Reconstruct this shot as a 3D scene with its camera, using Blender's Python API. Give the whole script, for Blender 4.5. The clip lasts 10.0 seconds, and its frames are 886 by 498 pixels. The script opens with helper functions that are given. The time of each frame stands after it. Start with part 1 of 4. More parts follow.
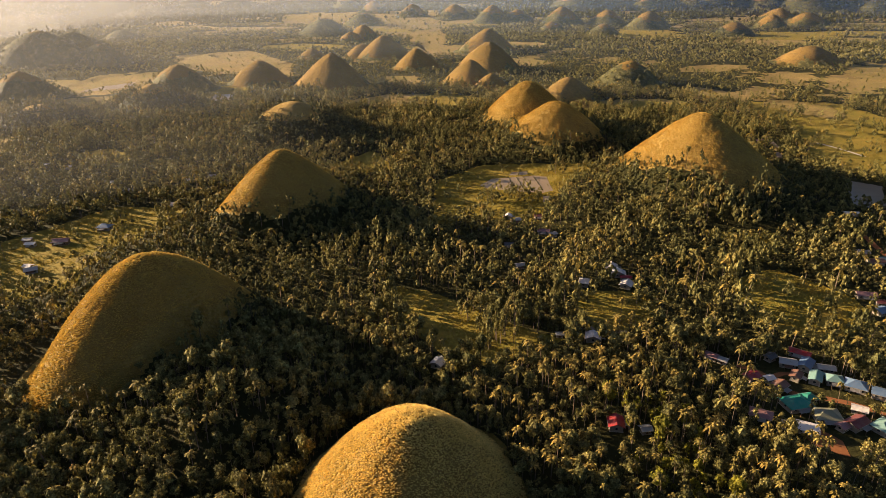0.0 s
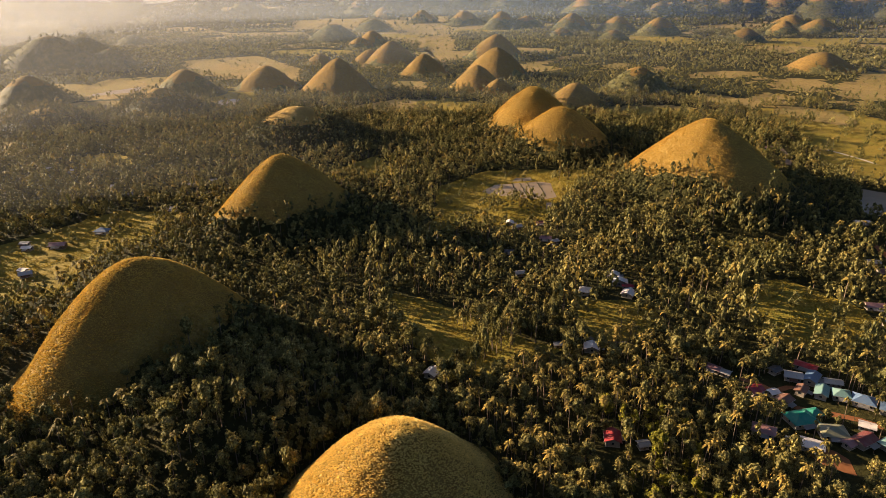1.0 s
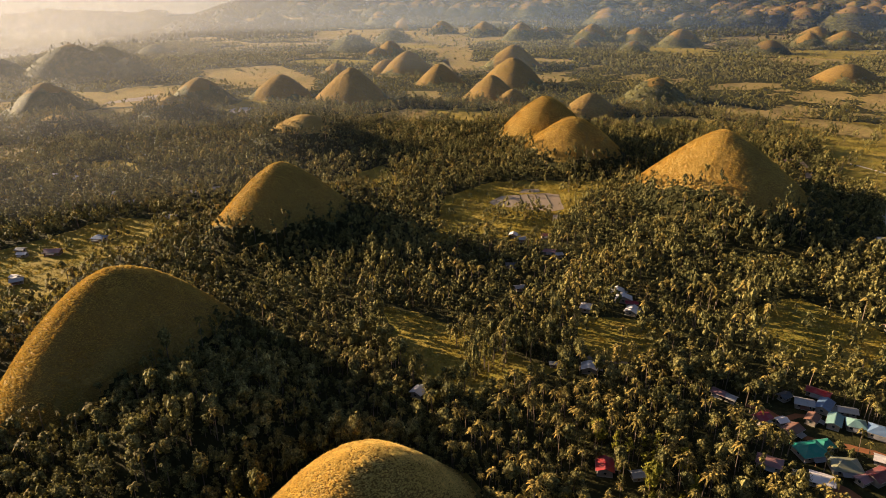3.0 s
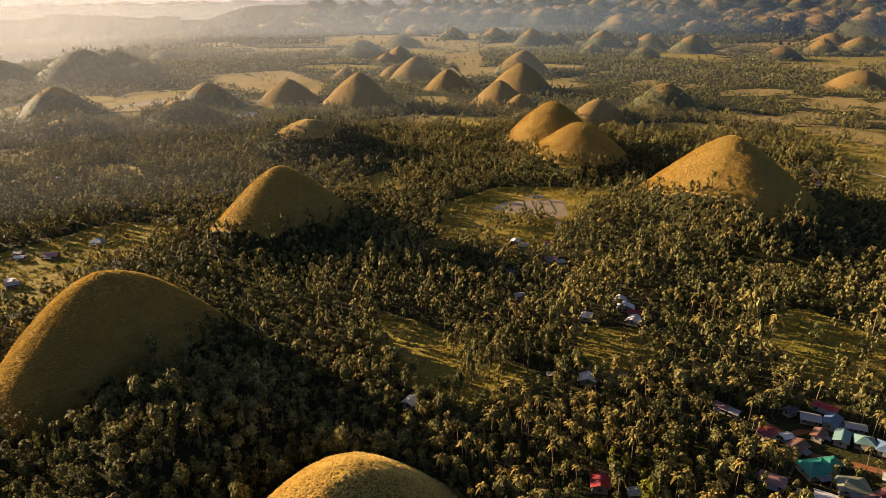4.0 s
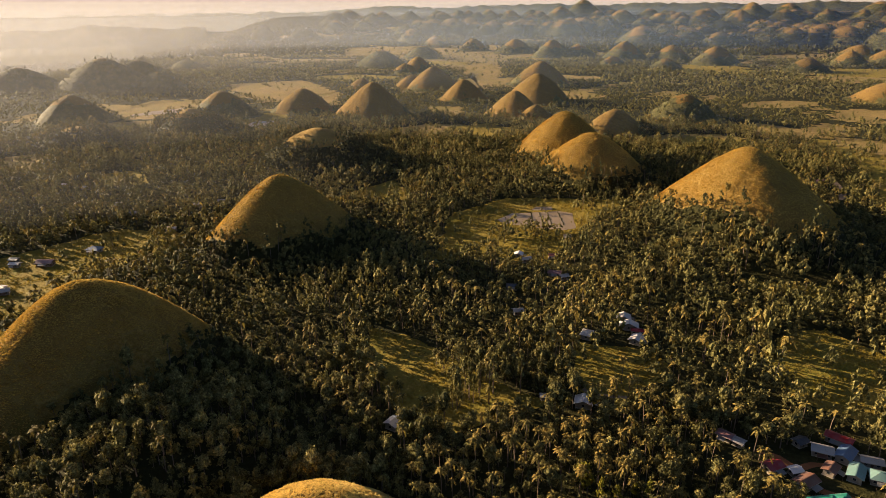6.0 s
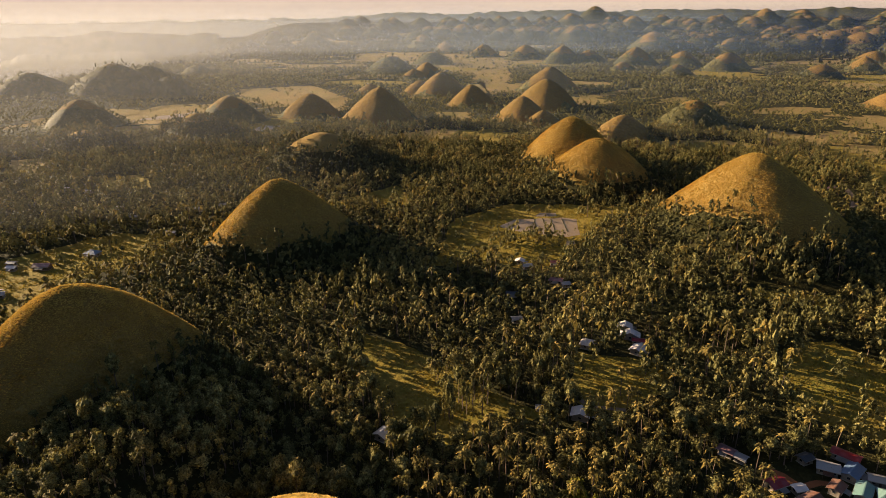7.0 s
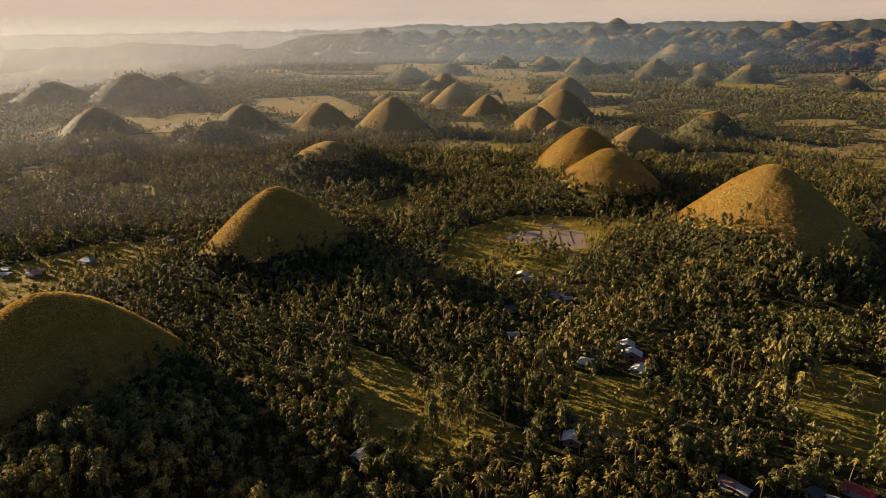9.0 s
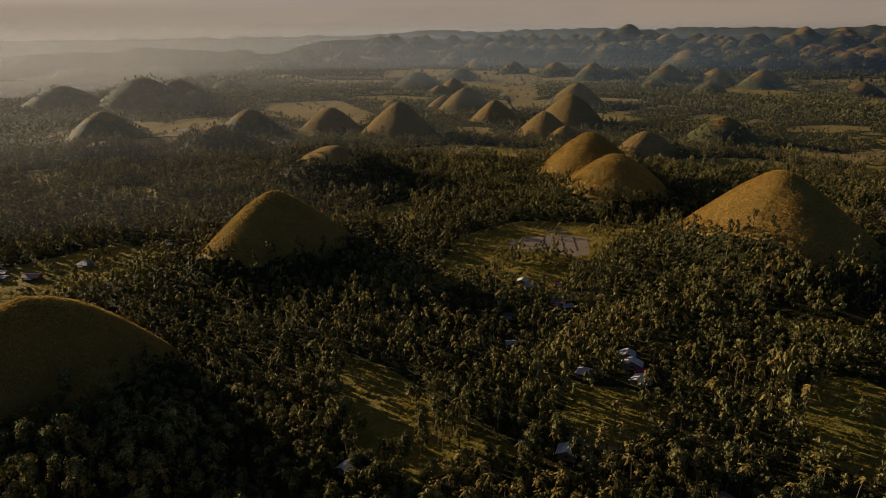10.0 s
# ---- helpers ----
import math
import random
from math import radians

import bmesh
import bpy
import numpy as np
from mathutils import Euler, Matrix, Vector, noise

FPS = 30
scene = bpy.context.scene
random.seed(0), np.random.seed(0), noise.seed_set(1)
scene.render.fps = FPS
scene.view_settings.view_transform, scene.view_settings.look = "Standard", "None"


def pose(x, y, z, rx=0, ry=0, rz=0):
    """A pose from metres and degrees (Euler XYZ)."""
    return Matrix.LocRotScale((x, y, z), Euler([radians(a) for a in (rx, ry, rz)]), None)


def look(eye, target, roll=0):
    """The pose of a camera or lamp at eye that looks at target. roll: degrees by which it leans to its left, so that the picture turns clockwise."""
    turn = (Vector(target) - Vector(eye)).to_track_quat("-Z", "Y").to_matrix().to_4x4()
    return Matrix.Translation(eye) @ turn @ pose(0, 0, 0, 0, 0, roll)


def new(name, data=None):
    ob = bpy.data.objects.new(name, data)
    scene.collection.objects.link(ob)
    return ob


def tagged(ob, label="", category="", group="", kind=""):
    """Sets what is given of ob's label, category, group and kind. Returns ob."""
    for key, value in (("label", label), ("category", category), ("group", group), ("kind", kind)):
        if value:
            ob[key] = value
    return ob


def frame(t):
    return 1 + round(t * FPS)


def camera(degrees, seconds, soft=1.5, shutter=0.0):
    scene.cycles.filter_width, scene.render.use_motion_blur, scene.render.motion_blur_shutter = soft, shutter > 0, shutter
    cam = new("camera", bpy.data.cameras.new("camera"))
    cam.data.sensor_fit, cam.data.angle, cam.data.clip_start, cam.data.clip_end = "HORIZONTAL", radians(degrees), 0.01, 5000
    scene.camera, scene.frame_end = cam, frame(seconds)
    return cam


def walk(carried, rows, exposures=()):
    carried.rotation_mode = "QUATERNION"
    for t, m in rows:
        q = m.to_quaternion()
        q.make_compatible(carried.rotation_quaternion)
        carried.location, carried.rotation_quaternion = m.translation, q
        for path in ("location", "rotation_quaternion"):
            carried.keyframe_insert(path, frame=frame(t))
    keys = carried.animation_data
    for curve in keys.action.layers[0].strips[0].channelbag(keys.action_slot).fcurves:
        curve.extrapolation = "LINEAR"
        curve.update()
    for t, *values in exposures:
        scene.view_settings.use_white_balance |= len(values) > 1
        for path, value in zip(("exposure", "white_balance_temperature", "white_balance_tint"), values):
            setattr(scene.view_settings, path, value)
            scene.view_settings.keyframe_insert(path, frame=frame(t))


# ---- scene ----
# ---- camera and its way ----
cam = camera(67.8, 10.0, soft=0.7)
METRES, EYE, TILT, LEAN, TURN = 112.0, 193.3, -23.3, 0.5, 0.0
ROWS = [
    (0.0, 0.0, 0.0, 0.0, 0.0, 0.0, -0.0),
    (0.5, 0.0368, 0.0371, 0.003, 0.43, 0.26, -0.2),
    (1.0, 0.0716, 0.0727, 0.0057, 0.88, 0.51, -0.4),
    (1.5, 0.1044, 0.1065, 0.0087, 1.31, 0.72, -0.61),
    (2.0, 0.1404, 0.1444, 0.0118, 1.78, 0.97, -0.83),
    (2.5, 0.173, 0.1789, 0.0152, 2.21, 1.19, -1.03),
    (4.0, 0.2739, 0.289, 0.0256, 3.61, 1.9, -1.65),
    (4.5, 0.3083, 0.3284, 0.0297, 4.08, 2.12, -1.86),
    (5.0, 0.3392, 0.3642, 0.0335, 4.53, 2.34, -2.06),
    (5.5, 0.3712, 0.402, 0.0378, 4.99, 2.57, -2.26),
    (7.0, 0.4685, 0.5191, 0.0508, 6.39, 3.28, -2.87),
    (7.5, 0.4991, 0.5578, 0.0555, 6.83, 3.5, -3.08),
    (8.0, 0.5282, 0.5949, 0.06, 7.26, 3.72, -3.27),
    (8.5, 0.5597, 0.6363, 0.0648, 7.74, 3.96, -3.49),
    (9.0, 0.5883, 0.6739, 0.0695, 8.16, 4.15, -3.68),
    (9.5, 0.6178, 0.7135, 0.0744, 8.61, 4.36, -3.88),
    (10.0, 0.6486, 0.7553, 0.0798, 9.08, 4.58, -4.09),
]
EXPO = [(0.0, 1.78, 6650, 10), (5.5, 1.55, 6600, 10), (9.0, 1.17, 6450, 9), (9.4, 0.94, 6350, 8), (10.0, 0.15, 6200, 6)]
walk(cam, [(t, pose(0, 0, EYE, TILT, LEAN, TURN) @ pose(METRES * x, METRES * y, METRES * z, 90 + pitch, roll, yaw)) for t, x, y, z, yaw, pitch, roll in ROWS], EXPO)

# ---- sky, sun and mist ----
SUN_AZ, SUN_EL = 155.5, 13.0          # where the sun stands: degrees from east over north, and above the horizon
world = bpy.data.worlds.new("sky")
scene.world = world
world.use_nodes = True
wt = world.node_tree
wt.nodes.clear()
sky = wt.nodes.new("ShaderNodeTexSky")
sky.sky_type = "NISHITA"
sky.sun_disc = False
sky.sun_elevation = radians(SUN_EL)
sky.sun_rotation = radians(90 - SUN_AZ)
sky.altitude, sky.air_density, sky.dust_density, sky.ozone_density = 100, 0.55, 1.2, 1.0
# haze along the horizon, warmer and brighter towards the sun, and thin cloud
tc = wt.nodes.new("ShaderNodeTexCoord")
sep = wt.nodes.new("ShaderNodeSeparateXYZ")
wt.links.new(tc.outputs["Generated"], sep.inputs[0])


def world_range(src, a, b, c=0.0, d=1.0):
    n = wt.nodes.new("ShaderNodeMapRange")
    n.interpolation_type = "SMOOTHSTEP"
    for k, v in enumerate((a, b, c, d)):
        n.inputs[k + 1].default_value = v
    wt.links.new(src, n.inputs[0])
    return n.outputs[0]


def world_mix(fac, a, b):
    n = wt.nodes.new("ShaderNodeMix")
    n.data_type = "RGBA"
    for socket, v in ((n.inputs[0], fac), (n.inputs[6], a), (n.inputs[7], b)):
        if isinstance(v, bpy.types.NodeSocket):
            wt.links.new(v, socket)
        else:
            socket.default_value = (*v, 1)
    return n.outputs[2]


HAZE = 6.0
haze = world_mix(world_range(sep.outputs["X"], -0.75, 0.55), (HAZE * 1.0, HAZE * 0.765, HAZE * 0.59), (HAZE * 0.97, HAZE * 0.735, HAZE * 0.56))
cl_map = wt.nodes.new("ShaderNodeMapping")
cl_map.inputs["Scale"].default_value = (2.2, 2.2, 14)
cl = wt.nodes.new("ShaderNodeTexNoise")
cl.inputs["Scale"].default_value, cl.inputs["Detail"].default_value = 3.0, 6.0
wt.links.new(tc.outputs["Generated"], cl_map.inputs[0])
wt.links.new(cl_map.outputs[0], cl.inputs["Vector"])
back = world_range(sep.outputs["Y"], -0.3, 0.3)
cloudy = world_mix(world_range(cl.outputs["Fac"], 0.45, 0.7), haze, (HAZE * 0.92, HAZE * 0.705, HAZE * 0.56))
warm = wt.nodes.new("ShaderNodeMix")
warm.data_type, warm.blend_type = "RGBA", "MULTIPLY"
warm.inputs[0].default_value = 1.0
warm.inputs[7].default_value = (0.98, 0.96, 0.98, 1)
wt.links.new(sky.outputs[0], warm.inputs[6])
glow = world_mix(world_range(sep.outputs["Z"], 0.025, 0.09, 1.0, 0.0), warm.outputs[2], world_mix(back, (1.0, 1.0, 1.1), cloudy))
bg = wt.nodes.new("ShaderNodeBackground")
bg.inputs["Strength"].default_value = 0.05
wo = wt.nodes.new("ShaderNodeOutputWorld")
wt.links.new(glow, bg.inputs["Color"])
wt.links.new(bg.outputs[0], wo.inputs["Surface"])

sun_data = bpy.data.lights.new("sun", "SUN")
sun_data.energy, sun_data.angle, sun_data.color = 5.0, radians(0.6), (1.0, 0.755, 0.48)
sun = new("sun", sun_data)
sun_way = Vector((math.cos(radians(SUN_AZ)) * math.cos(radians(SUN_EL)), math.sin(radians(SUN_AZ)) * math.cos(radians(SUN_EL)), math.sin(radians(SUN_EL))))
sun.matrix_world = look(sun_way * 600, (0, 0, 0))

# ---- materials ----
def mix_color(nt, fac, a, b):
    n = nt.nodes.new("ShaderNodeMix")
    n.data_type = "RGBA"
    for socket, v in ((n.inputs[0], fac), (n.inputs[6], a), (n.inputs[7], b)):
        if isinstance(v, bpy.types.NodeSocket):
            nt.links.new(v, socket)
        else:
            socket.default_value = v if isinstance(v, (int, float)) else (*v, 1)
    return n.outputs[2]


def noise_fac(nt, scale, low=0.35, high=0.65, detail=3.0, stretch=None, rough=0.55):
    geo = nt.nodes.new("ShaderNodeNewGeometry")
    tex = nt.nodes.new("ShaderNodeTexNoise")
    tex.inputs["Scale"].default_value, tex.inputs["Detail"].default_value, tex.inputs["Roughness"].default_value = scale, detail, rough
    src = geo.outputs["Position"]
    if stretch:
        mp = nt.nodes.new("ShaderNodeMapping")
        mp.inputs["Rotation"].default_value = (0, 0, radians(stretch[0]))
        mp.inputs["Scale"].default_value = stretch[1:]
        nt.links.new(src, mp.inputs[0])
        src = mp.outputs[0]
    nt.links.new(src, tex.inputs["Vector"])
    rng = nt.nodes.new("ShaderNodeMapRange")
    rng.inputs[1].default_value, rng.inputs[2].default_value = low, high
    nt.links.new(tex.outputs["Fac"], rng.inputs[0])
    return rng.outputs[0]


def material(name, rough=0.8, spec=0.25, metal=0.0):
    m = bpy.data.materials.new(name)
    m.use_nodes = True
    nt = m.node_tree
    p = nt.nodes["Principled BSDF"]
    p.inputs["Roughness"].default_value = rough
    p.inputs["Specular IOR Level"].default_value = spec
    p.inputs["Metallic"].default_value = metal
    return m, nt, p


def relief(nt, p, fac, strength, distance):
    b = nt.nodes.new("ShaderNodeBump")
    b.inputs["Strength"].default_value, b.inputs["Distance"].default_value = strength, distance
    nt.links.new(fac, b.inputs["Height"])
    nt.links.new(b.outputs[0], p.inputs["Normal"])


def leaf_material(name, dark, mid, light, glow, share=0.3, spread=0.4, fine=1.5):
    """Foliage: three tones over the trees, another change from leaf clump to leaf clump, light passing through."""
    m, nt, p = material(name, 0.7, 0.1)
    geo = nt.nodes.new("ShaderNodeNewGeometry")
    c = mix_color(nt, noise_fac(nt, 0.16, 0.35, 0.62, 1.0), dark, mid)
    c = mix_color(nt, noise_fac(nt, 0.11, 0.50, 0.68, 1.0, (0, 1, 1, 0.2)), c, light)
    c = mix_color(nt, noise_fac(nt, 0.017, 0.42, 0.60, 3.0), mix_color(nt, 0.3, c, light), mix_color(nt, 0.5, c, dark))
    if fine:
        # leaves, with the shade of the gaps between them painted in as near-black
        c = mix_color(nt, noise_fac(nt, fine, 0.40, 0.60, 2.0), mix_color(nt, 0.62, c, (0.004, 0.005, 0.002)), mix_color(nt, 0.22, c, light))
        relief(nt, p, noise_fac(nt, fine * 0.8, 0.25, 0.75, 2.0), 1.0, min(0.9 / fine, 1.6))
    isl = nt.nodes.new("ShaderNodeMapRange")
    isl.inputs[3].default_value, isl.inputs[4].default_value = 1 - spread, 1 + spread
    nt.links.new(geo.outputs["Random Per Island"], isl.inputs[0])
    mul = nt.nodes.new("ShaderNodeVectorMath")
    mul.operation = "SCALE"
    nt.links.new(c, mul.inputs[0])
    nt.links.new(isl.outputs[0], mul.inputs["Scale"])
    nt.links.new(mul.outputs[0], p.inputs["Base Color"])
    tr = nt.nodes.new("ShaderNodeBsdfTranslucent")
    tc = mix_color(nt, 0.5, c, glow)
    nt.links.new(tc, tr.inputs["Color"])
    mx = nt.nodes.new("ShaderNodeMixShader")
    mx.inputs[0].default_value = share
    nt.links.new(p.outputs[0], mx.inputs[1])
    nt.links.new(tr.outputs[0], mx.inputs[2])
    nt.links.new(mx.outputs[0], nt.nodes["Material Output"].inputs["Surface"])
    return m


def plain(name, color, rough=0.8, spec=0.25, metal=0.0, vary=0.75, scale=1.5, bump=0.0):
    m, nt, p = material(name, rough, spec, metal)
    c = mix_color(nt, noise_fac(nt, scale, 0.3, 0.7, 5), tuple(v * vary for v in color), color)
    nt.links.new(c, p.inputs["Base Color"])
    if bump:
        relief(nt, p, noise_fac(nt, scale * 4, 0.2, 0.8, 4), 0.6, bump)
    return m


def grass_material(name, dry, green, bare, scale=0.05, fine=0.9, plots=0.0, foot=None):
    """Grass land: dry, green and bare patches, darker tufts; plots: the size of fields told apart by their tone."""
    m, nt, p = material(name, 0.9, 0.1)
    c = mix_color(nt, noise_fac(nt, scale, 0.42, 0.62, 4), dry, green)
    if plots:
        geo = nt.nodes.new("ShaderNodeNewGeometry")
        mp = nt.nodes.new("ShaderNodeMapping")
        mp.inputs["Rotation"].default_value = (0, 0, 0.35)
        mp.inputs["Scale"].default_value = (1.0, 0.45, 0.0)
        vo = nt.nodes.new("ShaderNodeTexVoronoi")
        vo.distance = "CHEBYCHEV"
        vo.inputs["Scale"].default_value = 1 / plots
        nt.links.new(geo.outputs["Position"], mp.inputs[0])
        nt.links.new(mp.outputs[0], vo.inputs["Vector"])
        sp = nt.nodes.new("ShaderNodeSeparateColor")
        nt.links.new(vo.outputs["Color"], sp.inputs[0])
        c = mix_color(nt, sp.outputs[0], c, green)
        c = mix_color(nt, sp.outputs[1], c, mix_color(nt, 0.5, bare, c))
    c = mix_color(nt, noise_fac(nt, scale * 3.7, 0.5, 0.75, 5), c, bare)
    if foot:
        # greener growth where the slope runs out
        gp = nt.nodes.new("ShaderNodeNewGeometry")
        gs = nt.nodes.new("ShaderNodeSeparateXYZ")
        nt.links.new(gp.outputs["Position"], gs.inputs[0])
        up = nt.nodes.new("ShaderNodeMath")
        up.operation = "MULTIPLY_ADD"
        nt.links.new(noise_fac(nt, 0.06, 0.3, 0.7, 4), up.inputs[0])
        up.inputs[1].default_value = 16
        nt.links.new(gs.outputs["Z"], up.inputs[2])
        gr = nt.nodes.new("ShaderNodeMapRange")
        gr.inputs[1].default_value, gr.inputs[2].default_value, gr.inputs[3].default_value, gr.inputs[4].default_value = 12, 28, 0.8, 0.0
        nt.links.new(up.outputs[0], gr.inputs[0])
        c = mix_color(nt, gr.outputs[0], c, foot)
    dark = mix_color(nt, 1.0, c, tuple(v * 0.68 for v in dry))
    c = mix_color(nt, noise_fac(nt, fine, 0.62, 0.35, 4), c, dark)
    nt.links.new(c, p.inputs["Base Color"])
    relief(nt, p, noise_fac(nt, fine * 0.55, 0.25, 0.75, 6, None, 0.7), 1.0, 1.3)
    return m


M_HILL = grass_material("dry hill grass", (0.39, 0.255, 0.070), (0.31, 0.195, 0.056), (0.28, 0.165, 0.05), foot=(0.16, 0.145, 0.03))
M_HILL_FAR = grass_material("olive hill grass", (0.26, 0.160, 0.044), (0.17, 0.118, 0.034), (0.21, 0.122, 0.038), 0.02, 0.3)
M_TUFT = leaf_material("dry grass tufts", (0.45, 0.295, 0.070), (0.60, 0.41, 0.104), (0.66, 0.46, 0.122), (0.58, 0.41, 0.09), 0.2, 0.22, None)
M_STRAW = leaf_material("pale straw grass", (0.60, 0.43, 0.13), (0.76, 0.56, 0.185), (0.82, 0.62, 0.22), (0.70, 0.52, 0.15), 0.22, 0.3, None)
M_MEADOW = leaf_material("meadow tussocks", (0.20, 0.165, 0.026), (0.31, 0.225, 0.035), (0.38, 0.265, 0.04), (0.32, 0.24, 0.03), 0.25, 0.3, None)
M_FIELD = grass_material("field grass", (0.35, 0.25, 0.042), (0.20, 0.185, 0.028), (0.31, 0.205, 0.05), 0.035, 0.5, 22)
M_STUBBLE = grass_material("dry rice field", (0.37, 0.255, 0.088), (0.22, 0.19, 0.05), (0.32, 0.215, 0.09), 0.012, 0.15, 45)
M_SOIL = grass_material("undergrowth", (0.050, 0.047, 0.014), (0.030, 0.033, 0.011), (0.070, 0.056, 0.02), 0.012, 0.4)
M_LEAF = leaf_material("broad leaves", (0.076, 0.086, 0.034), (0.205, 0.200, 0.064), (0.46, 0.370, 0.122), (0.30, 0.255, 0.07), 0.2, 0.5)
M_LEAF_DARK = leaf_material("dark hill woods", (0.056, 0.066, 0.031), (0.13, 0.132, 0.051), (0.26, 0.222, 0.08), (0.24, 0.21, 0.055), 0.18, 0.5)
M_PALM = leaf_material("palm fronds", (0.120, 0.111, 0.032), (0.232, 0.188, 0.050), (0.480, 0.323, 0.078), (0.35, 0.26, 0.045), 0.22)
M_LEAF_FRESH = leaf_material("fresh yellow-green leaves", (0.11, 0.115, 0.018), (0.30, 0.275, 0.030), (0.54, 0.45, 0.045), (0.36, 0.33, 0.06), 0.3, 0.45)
M_BARK = plain("grey brown bark", (0.19, 0.14, 0.10), 0.9, 0.1)
M_MUD = plain("wet paddy mud", (0.30, 0.22, 0.14), 0.5, 0.3, 0, 0.8, 0.08)
M_EARTH = plain("bare red earth", (0.30, 0.12, 0.05), 0.95, 0.1, 0, 0.7, 0.3, 0.1)
M_TRACK = plain("packed pale earth", (0.30, 0.22, 0.15), 0.95, 0.1, 0, 0.7, 0.4, 0.1)
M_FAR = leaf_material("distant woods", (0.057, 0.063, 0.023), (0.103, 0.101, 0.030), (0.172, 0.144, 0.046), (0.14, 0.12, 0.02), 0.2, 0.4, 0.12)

# ---- mesh helpers ----
rng = np.random.default_rng(7)


def mesh_from(name, verts, quads=None, tris=None, smooth=False):
    me = bpy.data.meshes.new(name)
    verts = np.asarray(verts, np.float32)
    quads = np.zeros((0, 4), np.int32) if quads is None else np.asarray(quads, np.int32)
    tris = np.zeros((0, 3), np.int32) if tris is None else np.asarray(tris, np.int32)
    me.vertices.add(len(verts))
    me.vertices.foreach_set("co", verts.ravel())
    me.loops.add(quads.size + tris.size)
    me.loops.foreach_set("vertex_index", np.concatenate([quads.ravel(), tris.ravel()]))
    me.polygons.add(len(quads) + len(tris))
    starts = np.concatenate([np.arange(len(quads)) * 4, quads.size + np.arange(len(tris)) * 3])
    me.polygons.foreach_set("loop_start", starts.astype(np.int32))
    me.polygons.foreach_set("use_smooth", np.full(len(quads) + len(tris), smooth))
    me.update(calc_edges=True)
    me.validate()
    return me


def thing(name, me, mats, parent=None, label="", category="", group="", kind=""):
    ob = new(name, me)
    if me is not None:
        for m in (mats if isinstance(mats, (list, tuple)) else [mats]):
            if m.name not in [x.name for x in me.materials if x]:
                me.materials.append(m)
    if parent:
        ob.parent = parent
    return tagged(ob, label, category, group, kind)


def part(name, bm, mat, parent, label=""):
    me = bpy.data.meshes.new(name)
    bm.to_mesh(me)
    bm.free()
    return thing(name, me, mat, parent, label)


def wave(x, y, size, seed=0.0):
    """Smooth noise of about -1 to 1 over the plan."""
    a = np.sin(x / size * 1.7 + seed) * np.cos(y / size * 1.3 + 2 * seed)
    b = np.sin(x / size * 3.1 - y / size * 2.3 + 3 * seed) * 0.5
    c = np.cos(x / size * 5.3 + y / size * 4.7 + 5 * seed) * 0.25
    return (a + b + c) / 1.5


def step(a, b, v):
    u = np.clip((v - a) / (b - a), 0, 1)
    return u * u * (3 - 2 * u)


FAR_EYE, FAR_FROM, FAR_DEEP = 171.0, 3000.0, 1720.0


def far_reach(d):
    """The distance that the land stands for, from FAR_FROM on drawn together on a rising slope."""
    u = np.clip((d - FAR_FROM) / FAR_DEEP, 0, 0.9)
    return np.where(d < FAR_FROM, np.maximum(d, 1.0), FAR_FROM + 2300 * u / (1 - u) * 0.75 + 1e-6)


def far_place(reach):
    """Where land of that distance is set."""
    k = (reach - FAR_FROM) / (2300 * 0.75)
    return FAR_FROM + FAR_DEEP * k / (1 + k)


def ground_z(x, y):
    """The plain, with the basin that falls away to the north-west."""
    x, y = np.asarray(x, float), np.asarray(y, float)
    fall = step(0, 900, -x - 1080 - 0.1 * (y - 1650)) * step(1200, 2300, y)
    d = np.maximum(np.hypot(x, y), 1.0)
    return -110.0 * fall + FAR_EYE * np.clip(1 - d / far_reach(d), 0, 1) * (1 - fall)


# ---- hills: name, x, y, height, radius, roundness of the top, part of the radius under grass ----
HILLS = []


def hill(x, y, h, r, a=1.35, g=0.85, wide=1.0, turn=0.0):
    HILLS.append((x, y, h, r, a, g, wide, turn))


hill(-15.6, 190.0, 43.4, 53.0, 1.56, 0.97, 1.16, 1.48)
hill(-160.0, 316.0, 55.0, 58.0, 1.58, 0.97, 1.2, 1.12)
hill(-135.7, 530.5, 55, 63.0, 1.24, 0.84, 1.18, 1.0)
hill(240.8, 613.6, 64.8, 90, 1.2, 0.88, 1.12, 1.5)
hill(107.8, 860.4, 55.7, 66.0, 1.44, 0.88)
hill(130.5, 771, 46.7, 64.6, 1.47, 0.82)
hill(191, 1028, 35, 57, 1.45, 0.90, 1.25, 1.05)
hill(-192.4, 1167, 57.2, 66.6, 1.21, 0.95)
hill(-299, 1556, 23, 36, 1.45, 0.90)
hill(-332, 1223, 39, 53, 1.45, 0.90)
hill(-55, 1389, 39, 46, 1.40, 0.95)
hill(-136, 1561, 49, 62, 1.35, 0.95)
hill(-187, 1580, 29, 43, 1.45, 0.90)
hill(-223, 1923, 44, 55, 1.35, 0.90)
hill(-253, 1887, 29, 46, 1.45, 0.90)
hill(-363, 2121, 49, 82, 1.45, 0.20)
hill(-281, 2473, 41, 72, 1.45, 0.20)
hill(-311, 3121, 51, 67, 1.30, 0.95)
hill(-127, 2880, 49, 72, 1.35, 0.90)
hill(44, 2740, 53, 79, 1.35, 0.80)
hill(176, 2527, 60, 74, 1.35, 0.70)
hill(267, 2527, 44, 72, 1.40, 0.60)
hill(91, 1363, 53, 66, 1.43, 0.95)
hill(107, 1663, 53, 72, 1.35, 0.95)
hill(47, 1200, 40, 48, 1.40, 0.95)
